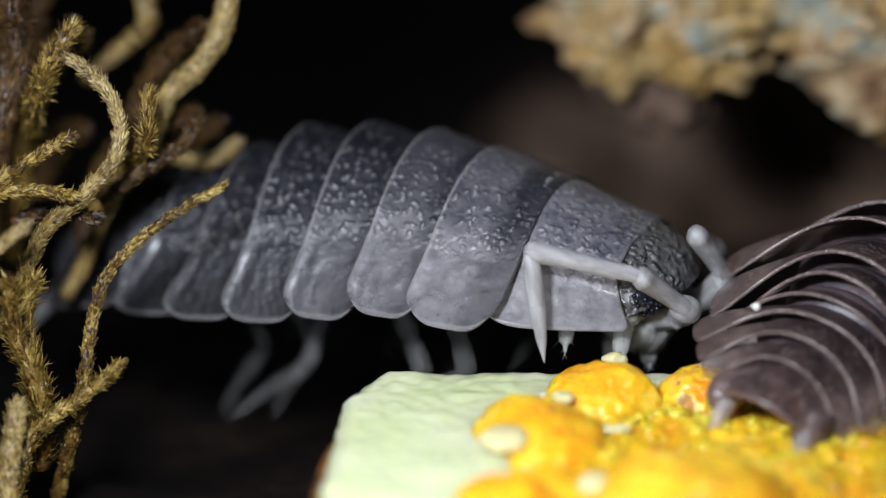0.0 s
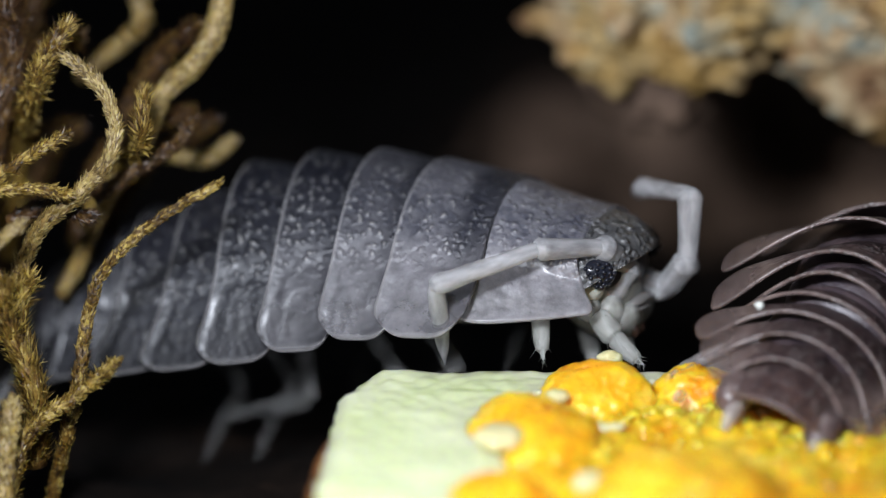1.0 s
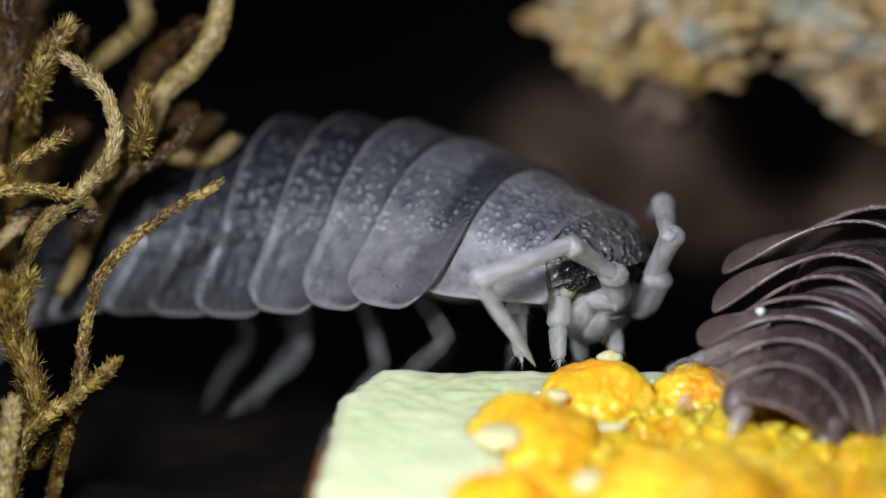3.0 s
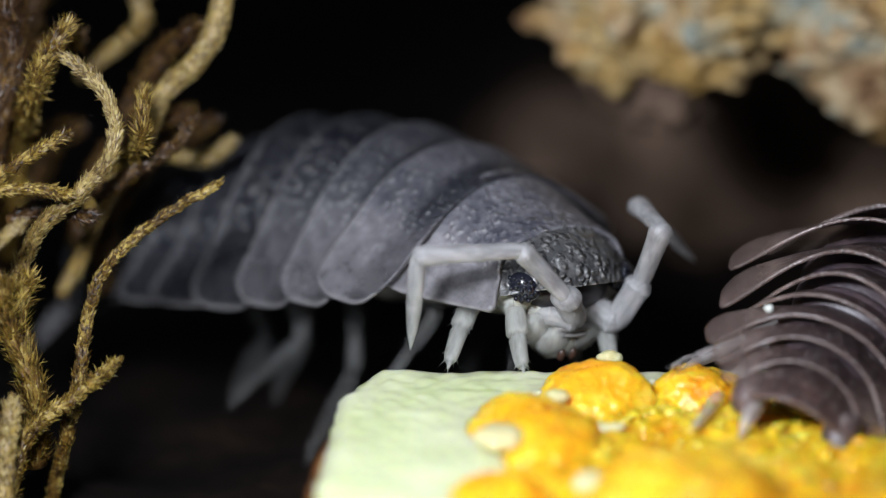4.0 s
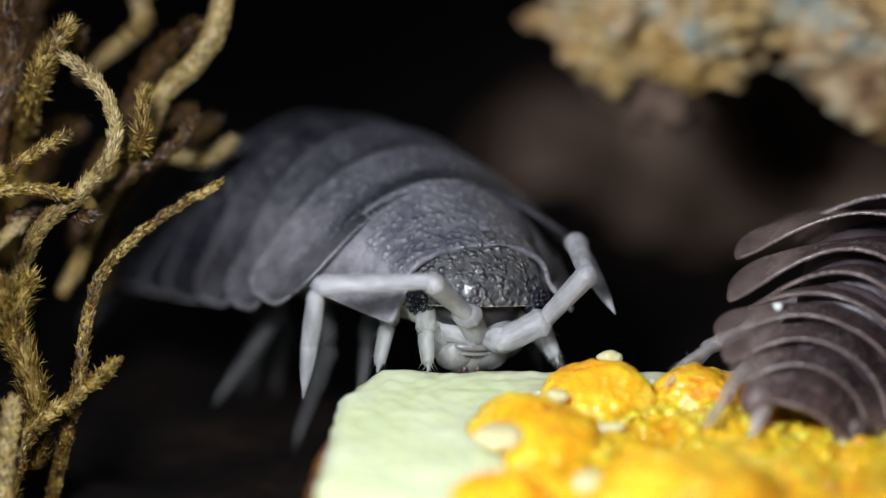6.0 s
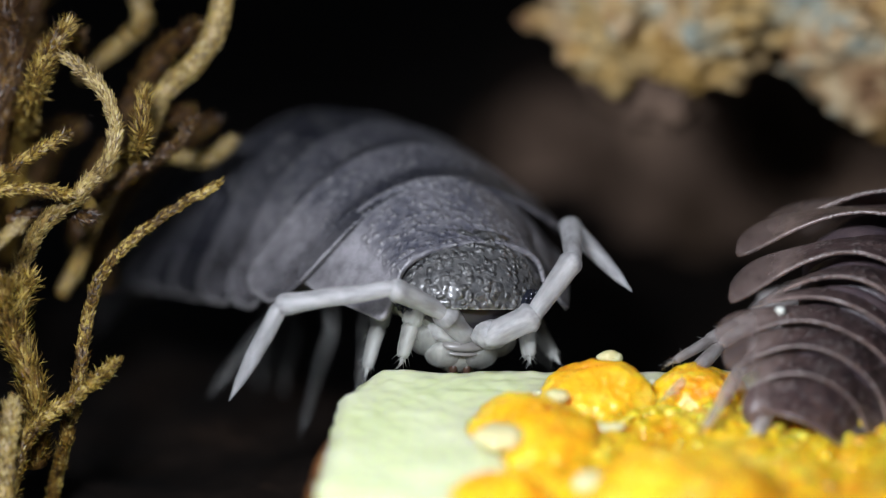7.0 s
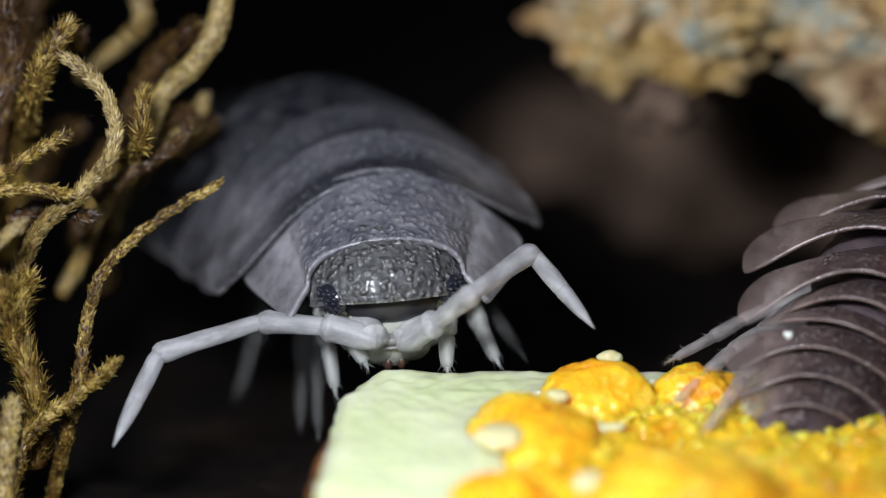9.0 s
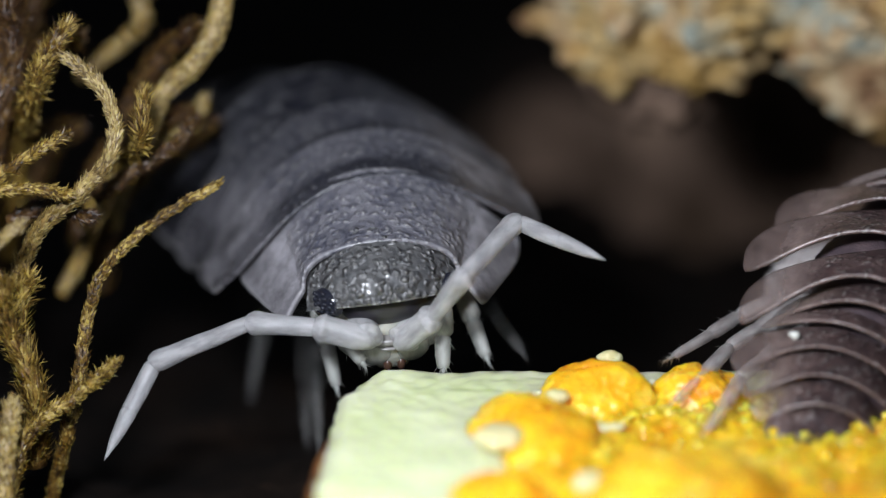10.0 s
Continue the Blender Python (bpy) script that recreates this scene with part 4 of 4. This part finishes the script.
def motions():
    grey_roots = [
        (0, pose(3.33, 1.51, -1.31, 1.99, 1.5, -23.73)),
        (0.5, pose(2.95, 1.57, -1.27, 1.06, 0.14, -20.57)),
        (1.0, pose(2.78, 1.66, -1.19, 0.82, -6.67, -22.71)),
        (1.5, pose(2.72, 1.69, -1.11, -1.56, -7.72, -28.69)),
        (2.0, pose(2.66, 1.62, -1.12, -4.91, -5.44, -33.31)),
        (2.5, pose(2.63, 1.59, -1.1, -3.84, -4.91, -34.2)),
        (4.0, pose(1.94, 1.33, -1.3, -5.1, -3.05, -53.46)),
        (4.5, pose(1.56, 1.17, -1.39, -2.48, -1.67, -55.93)),
        (5.0, pose(1.09, 1.11, -1.4, -3.65, 0.46, -59.15)),
        (5.5, pose(0.61, 0.98, -1.46, -5.13, 0.18, -64.52)),
        (7.0, pose(0.37, 0.88, -1.38, -4.32, 0.06, -69.35)),
        (7.5, pose(0.12, 0.86, -1.35, -1.76, -0.67, -73.85)),
        (8.0, pose(-0.32, 0.96, -1.2, -2.83, 0.16, -77.31)),
        (8.5, pose(-0.77, 0.9, -1.17, 1.54, -0.79, -86.45)),
        (9.0, pose(-1, 0.68, -1.2, 3.83, 1.76, -86.62)),
        (9.5, pose(-1.02, 0.64, -1.18, 4.26, 2.06, -87.84)),
        (10.0, pose(-1.07, 0.57, -1.18, 4.49, 2.81, -87.21)),
    ]
    # turns of the first two joints behind the front plate, of the next two and of the rest, their lifts, and their twists
    grey_bends = [(0, -0.18, 1.45, -1.46, -1.15, -2.43, -1.25, -0.68, 2.68, 1.59), (0.5, 0.62, 1.80, -0.54, -0.82, -2.17, -1.15, 0.09, 2.71, 1.58), (1, 1.42, 2.15, 0.39, -0.50, -1.91, -1.05, 0.86, 2.73, 1.57), (1.5, 2.22, 2.50, 1.31, -0.17, -1.66, -0.95, 1.64, 2.76, 1.56), (2, 3.02, 2.84, 2.23, 0.16, -1.40, -0.86, 2.41, 2.79, 1.55), (2.5, 3.82, 3.19, 3.16, 0.48, -1.14, -0.76, 3.18, 2.81, 1.54), (4, 4.08, 4.72, 3.29, -1.58, -1.23, -0.65, 4.67, 2.70, 0.95), (4.5, 3.00, 4.32, 3.13, -2.75, -0.85, -0.73, 5.77, 2.30, 1.05), (5, 1.92, 3.93, 2.98, -3.92, -0.47, -0.81, 6.87, 1.90, 1.14), (5.5, 2.06, 3.86, 3.25, -4.05, -0.41, -0.88, 7.01, 1.75, 1.21), (7, 2.47, 3.66, 4.09, -4.44, -0.23, -1.11, 7.43, 1.30, 1.42), (7.5, 4.74, 3.92, 4.61, -4.06, -0.20, -0.65, 6.34, 1.07, 0.87), (8, 5.31, 4.26, 4.86, -3.75, 0.81, -0.82, 5.91, 0.60, 1.08), (8.5, 5.88, 4.59, 5.11, -3.44, 1.82, -0.98, 5.49, 0.13, 1.29), (9, 6.45, 4.93, 5.36, -3.13, 2.83, -1.15, 5.06, -0.34, 1.50), (9.5, 7.02, 5.27, 5.62, -2.82, 3.83, -1.32, 4.64, -0.81, 1.71), (10, 5.40, 5.71, 5.84, -2.79, 3.90, -1.46, 4.82, -1.40, 1.92)]
    grey_heads = [(0, 2.12, 16.43, 0.88), (0.5, -1.97, 13.94, 0.35), (1.0, -3.39, 6.85, -3.15), (1.5, -0.81, 8.22, -3.03), (2.0, 1.02, 13.65, -0.64), (2.5, 1, 13.31, -1.03), (4.0, -1.82, 14.7, -0.89), (4.5, -3.27, 10.23, 0.61), (5.0, -5.11, 11.07, 1), (5.5, -7.15, 12.98, 0.2), (7.0, -13.98, 17.93, -0.29), (7.5, -10.86, 20.25, -0.82), (8.0, -12.26, 15.78, -3.63), (8.5, -6.61, 15.26, -2.61), (9.0, 4.37, 14.09, -1.37), (9.5, 5.64, 13.9, -0.7), (10.0, 6.37, 13.34, 0.46)]
    # right antenna: heading and rise of its five joints against the head, time by time
    right_base = [(0.0, 20, 17), (0.5, 28, 27), (1.0, 49, 56), (1.5, 36, 30), (2.0, 32, 16), (2.5, 33, 12), (4.0, 50, 0), (4.5, 54, -3), (5.0, 60, -1), (5.5, 65, -4), (7.0, 72, -10), (7.5, 77, -6), (8.0, 74, -16), (8.5, 23, 5), (9.0, 8, 2), (9.5, 3, 4), (10.0, 0, 9)]
    right_joint = [(0.0, -72, 37), (0.5, -88, 30), (1.0, -110, 35), (1.5, -108, 59), (2.0, -64, 53), (2.5, -82, 51), (4.0, -65, 47), (4.5, -64, 50), (5.0, -80, 47), (5.5, -48, 55), (7.0, -67, 50), (7.5, -110, 40), (8.0, -105, 24), (8.5, -102, 21), (9.0, -116, 5), (9.5, -118, 8), (10.0, -108, 12)]
    right_first = [(0.0, -140, 29), (0.5, -140, 22), (1.0, -129, 6), (1.5, -144, 22), (2.0, -95, 35), (2.5, -100, 28), (4.0, -117, 40), (4.5, -107, 42), (5.0, -120, 33), (5.5, -68, 48), (7.0, -75, 35), (7.5, -94, 33), (8.0, -81, 37), (8.5, -111, -1), (9.0, -118, -8), (9.5, -123, -8), (10.0, -112, -1)]
    right_second = [(0.0, -164, -4), (0.5, -159, -7), (1.0, -134, -14), (1.5, -141, -31), (2.0, -127, -35), (2.5, -113, -26), (4.0, -102, -3), (4.5, -98, 0), (5.0, -82, 11), (5.5, -105, -8), (7.0, -89, -12), (7.5, -112, -21), (8.0, -61, 4), (8.5, -55, 9), (9.0, -75, -3), (9.5, -76, -2), (10.0, -103, -26)]
    right_tip = [(0.0, -33, -52), (0.5, -14, -70), (1.0, 103, -64), (1.5, 94, -40), (2.0, 48, -48), (2.5, 47, -40), (4.0, 101, -80), (4.5, 236, -83), (5.0, 306, -75), (5.5, 360, -76), (7.0, 306, -60), (7.5, 291, -53), (8.0, 336, -54), (8.5, 328, -11), (9.0, 327, -24), (9.5, 319, -22), (10.0, 317, -33)]
    # left antenna: heading and rise of its five joints against the head, time by time
    left_base = [(0.0, 12, 2), (0.5, 14, -6), (1.0, 17, -15), (1.5, 9, -46), (2.0, 16, -10), (2.5, 14, -31), (4.0, 33, -11), (4.5, 30, -3), (5.0, -12, 15), (5.5, -12, -2), (7.0, -10, 17), (7.5, -9, 14), (8.0, -6, 5), (8.5, -33, -21), (9.0, -34, -21), (9.5, -38, -23), (10.0, -38, -18)]
    left_joint = [(0.0, -10, 64), (0.5, -53, 54), (1.0, -21, 49), (1.5, -28, 29), (2.0, -41, 48), (2.5, -48, 61), (4.0, 69, 70), (4.5, 92, 54), (5.0, 81, 50), (5.5, 89, 30), (7.0, 102, 26), (7.5, 104, 25), (8.0, 109, 31), (8.5, 94, 34), (9.0, 55, 46), (9.5, 55, 47), (10.0, 64, 46)]
    left_first = [(0.0, -139, 45), (0.5, -48, 52), (1.0, 107, 81), (1.5, -17, 64), (2.0, -51, 63), (2.5, -44, 54), (4.0, 3, 80), (4.5, 47, 67), (5.0, 57, 69), (5.5, 74, 62), (7.0, 122, 51), (7.5, 135, 20), (8.0, 134, 34), (8.5, 61, 48), (9.0, 47, 51), (9.5, 63, 54), (10.0, 59, 59)]
    left_second = [(0.0, 87, -31), (0.5, 153, -3), (1.0, 140, -13), (1.5, 132, 3), (2.0, 125, 0), (2.5, 123, 0), (4.0, 154, -15), (4.5, 159, -13), (5.0, 156, -23), (5.5, 169, -15), (7.0, 173, -18), (7.5, 169, -25), (8.0, 165, -22), (8.5, 147, -24), (9.0, 139, -9), (9.5, 142, -4), (10.0, 142, -4)]
    left_tip = [(0.0, 88, -36), (0.5, 119, -32), (1.0, 115, -22), (1.5, 137, -12), (2.0, 136, -7), (2.5, 142, -18), (4.0, 85, -39), (4.5, 90, -45), (5.0, 61, -62), (5.5, 0, -22), (7.0, 28, -4), (7.5, 21, -14), (8.0, 30, -21), (8.5, -1, -24), (9.0, 26, -15), (9.5, 43, -7), (10.0, 41, 0)]
    grey_right = [right_base, right_joint, right_first, right_second, right_tip]
    grey_left = [left_base, left_joint, left_first, left_second, left_tip]
    grey_poses = [(t, chain(SEGMENTS, [a] * 2 + [b] * 2 + [c] * 2 + [0.6 * c] * 6, [d] * 2 + [e] * 2 + [f] * 2 + [-3] * 6, [g] * 2 + [h] * 2 + [k] * 2 + [0] * 6)) for t, a, b, c, d, e, f, g, h, k in grey_bends]
    grey_posed = move_plates(grey_louse, grey_segs, grey_tip, grey_roots, grey_poses)
    move_head(grey_head, grey_feelers, [(t, head_pose(*a)) for t, *a in grey_heads], grey_right, grey_left)
    # where the claws stand
    grey_feet = {
        (0, -1): [(0, 3.04, -0.20, -2.08), (1, 3.58, -0.20, -2.14), (2, 2.52, -0.30, -1.93), (2.5, 2.22, -0.30, -2.07), (4, 1.44, -0.60, -2.14), (5, 0.31, -0.70, -2.21), (7, -0.76, -0.40, -2.07), (8.5, -1.30, -0.35, -2.16), (10, -1.35, -0.35, -2.16)],
        (1, -1): [(0, 2.08, -0.10, -1.93), (1, 1.79, -0.20, -2.06), (2.5, 1.77, -0.30, -2.04), (4, 0.08, -0.50, -2.11), (5, -0.94, -0.40, -2.09), (7, -1.40, 0.10, -2.52), (8.5, -1.93, 0.30, -2.99), (10, -1.87, 0.30, -2.95)],
        (2, -1): [(0, -1.41, 0.80, -3.56), (1, -1.47, 0.80, -3.56), (2.5, -1.47, 0.80, -3.60), (4, -1.27, 0.80, -3.32), (5, -1.37, 0.80, -3.43), (7, -1.52, 0.80, -3.43), (8.5, -2.27, 0.90, -3.91), (10, -2.24, 1.00, -4.42)],
        (3, -1): [(0, -1.94, 1.60, -4.39), (1, -2.19, 1.60, -4.70), (2.5, -2.30, 1.60, -4.64), (4, -2.61, 2.60, -5.34), (5, -3.08, 2.60, -5.34), (7, -2.64, 2.20, -4.50), (8.5, -2.69, 2.00, -4.19), (10, -2.50, 2.50, -4.90)],
        (4, -1): [(0, -4.04, 2.40, -4.21), (2.5, -4.06, 2.60, -4.29), (4, -4.02, 3.00, -4.26), (5, -4.10, 3.00, -4.37), (7, -4.36, 3.20, -4.11), (10, -3.64, 4.00, -4.60)],
        (0, 1): [(0, 3.64, 0.80, -2.58), (4, 3.05, 0.50, -2.38), (7, 1.55, -0.10, -2.15), (8.5, 0.11, -0.40, -2.24), (10, 0.01, -0.45, -2.26)],
        (1, 1): [(0, 2.95, 1.40, -2.85), (4, 2.41, 1.20, -2.77), (7, 2.19, 0.50, -2.49), (8.5, 1.17, 0.20, -2.43), (10, 0.85, 0.20, -2.32)],
        (2, 1): [(0, 1.11, 2.00, -3.12), (4, 1.20, 2.00, -3.16), (7, 2.01, 1.20, -2.84), (8.5, 1.69, 0.80, -2.69), (10, 1.61, 0.80, -2.53)],
    }
    move_legs(grey_legs, SEGMENTS, LEG_SIZES, grey_posed, grey_feet, (0.8, 0.12, 0.1), (0.36, 0.0))
    brown_feet = {
        (6, 1): [(0, 3.99, -2.60, -1.88), (2.5, 4.03, -2.60, -1.88), (4.5, 4.19, -4.00, -2.08), (10, 4.27, -4.00, -2.13)],
        (5, 1): [(0, 3.97, -1.80, -1.83), (2.5, 3.92, -1.50, -1.76), (4.5, 3.98, -1.50, -1.71), (7.5, 3.48, -2.80, -2.06), (8.8, 3.63, -2.80, -2.09), (10, 3.63, -2.80, -2.12)],
        (4, 1): [(0, 4.13, -1.50, -1.82), (2.5, 4.09, -1.45, -1.83), (4.5, 4.08, -1.45, -1.76), (7.5, 3.84, -1.15, -1.74), (10, 3.80, -1.15, -1.74)],
    }
    brown_roots = [(0, pose(7.38, 0.23, -1.45, 13.01, -4.76, 60.43)), (1.2, pose(7.45, 0.23, -1.5, 16.76, -3.61, 61.56)), (2.5, pose(7.42, 0.21, -1.55, 17.04, -3.81, 62)), (4.5, pose(7.6, 0.23, -1.48, 18.53, -2.6, 63.65)), (7.5, pose(7.66, 0.27, -1.33, 24.76, -11.48, 65.55)), (8.8, pose(7.8, 0.23, -1.46, 24.57, -15.48, 66.02)), (10, pose(7.77, 0.2, -1.5, 28.4, -17.33, 66.81))]
    # lift between the front plates, between the tail plates, their turn, curl of the last ones
    brown_poses = [(t, brown_chain(*bend)) for t, *bend in ((0, 9.59, -0.18, -0.26, 5.69), (1.2, 10.08, 0.15, 0.85, 4.98), (2.5, 10.01, 0.52, 1.12, 3.63), (4.5, 9.69, 1.21, 1.36, 1.3), (7.5, 11.07, 1.26, 1.02, 1.92), (8.8, 8.63, 2.22, 0.86, 0.87), (10, 6.6, -0.09, 1.51, 3.33))]
    rest = [[(0.0, s * a, e), (10.0, s * a, e)] for s in (-1, 1) for a, e in ((-30, -20), (10, -30), (15, -40), (20, -45), (10, -50))]
    brown_posed = move_plates(brown_louse, brown_segs, brown_tip, brown_roots, brown_poses)
    move_head(brown_head, brown_feelers, [(t, p[0] @ head_pose(0, 12)) for t, p in brown_poses], rest[:5], rest[5:])
    move_legs(brown_legs, BROWN_SEGMENTS, BROWN_LEG_SIZES, brown_posed, brown_feet, (0, 0.45, -0.5), (0.55, -0.6))
    walk(bent_shoot, in_mm([(0.0, pose(-5.81, 4.55, -0.08)), (7.5, pose(-5.81, 4.55, -0.08, 0, 0, 0)), (8.3, pose(-5.81, 4.55, -0.08, 0, -12, 0)), (9.0, pose(-5.81, 4.55, -0.08, 0, -28, 0)), (10.0, pose(-5.81, 4.55, -0.08, 0, -28, 0))]))


motions()
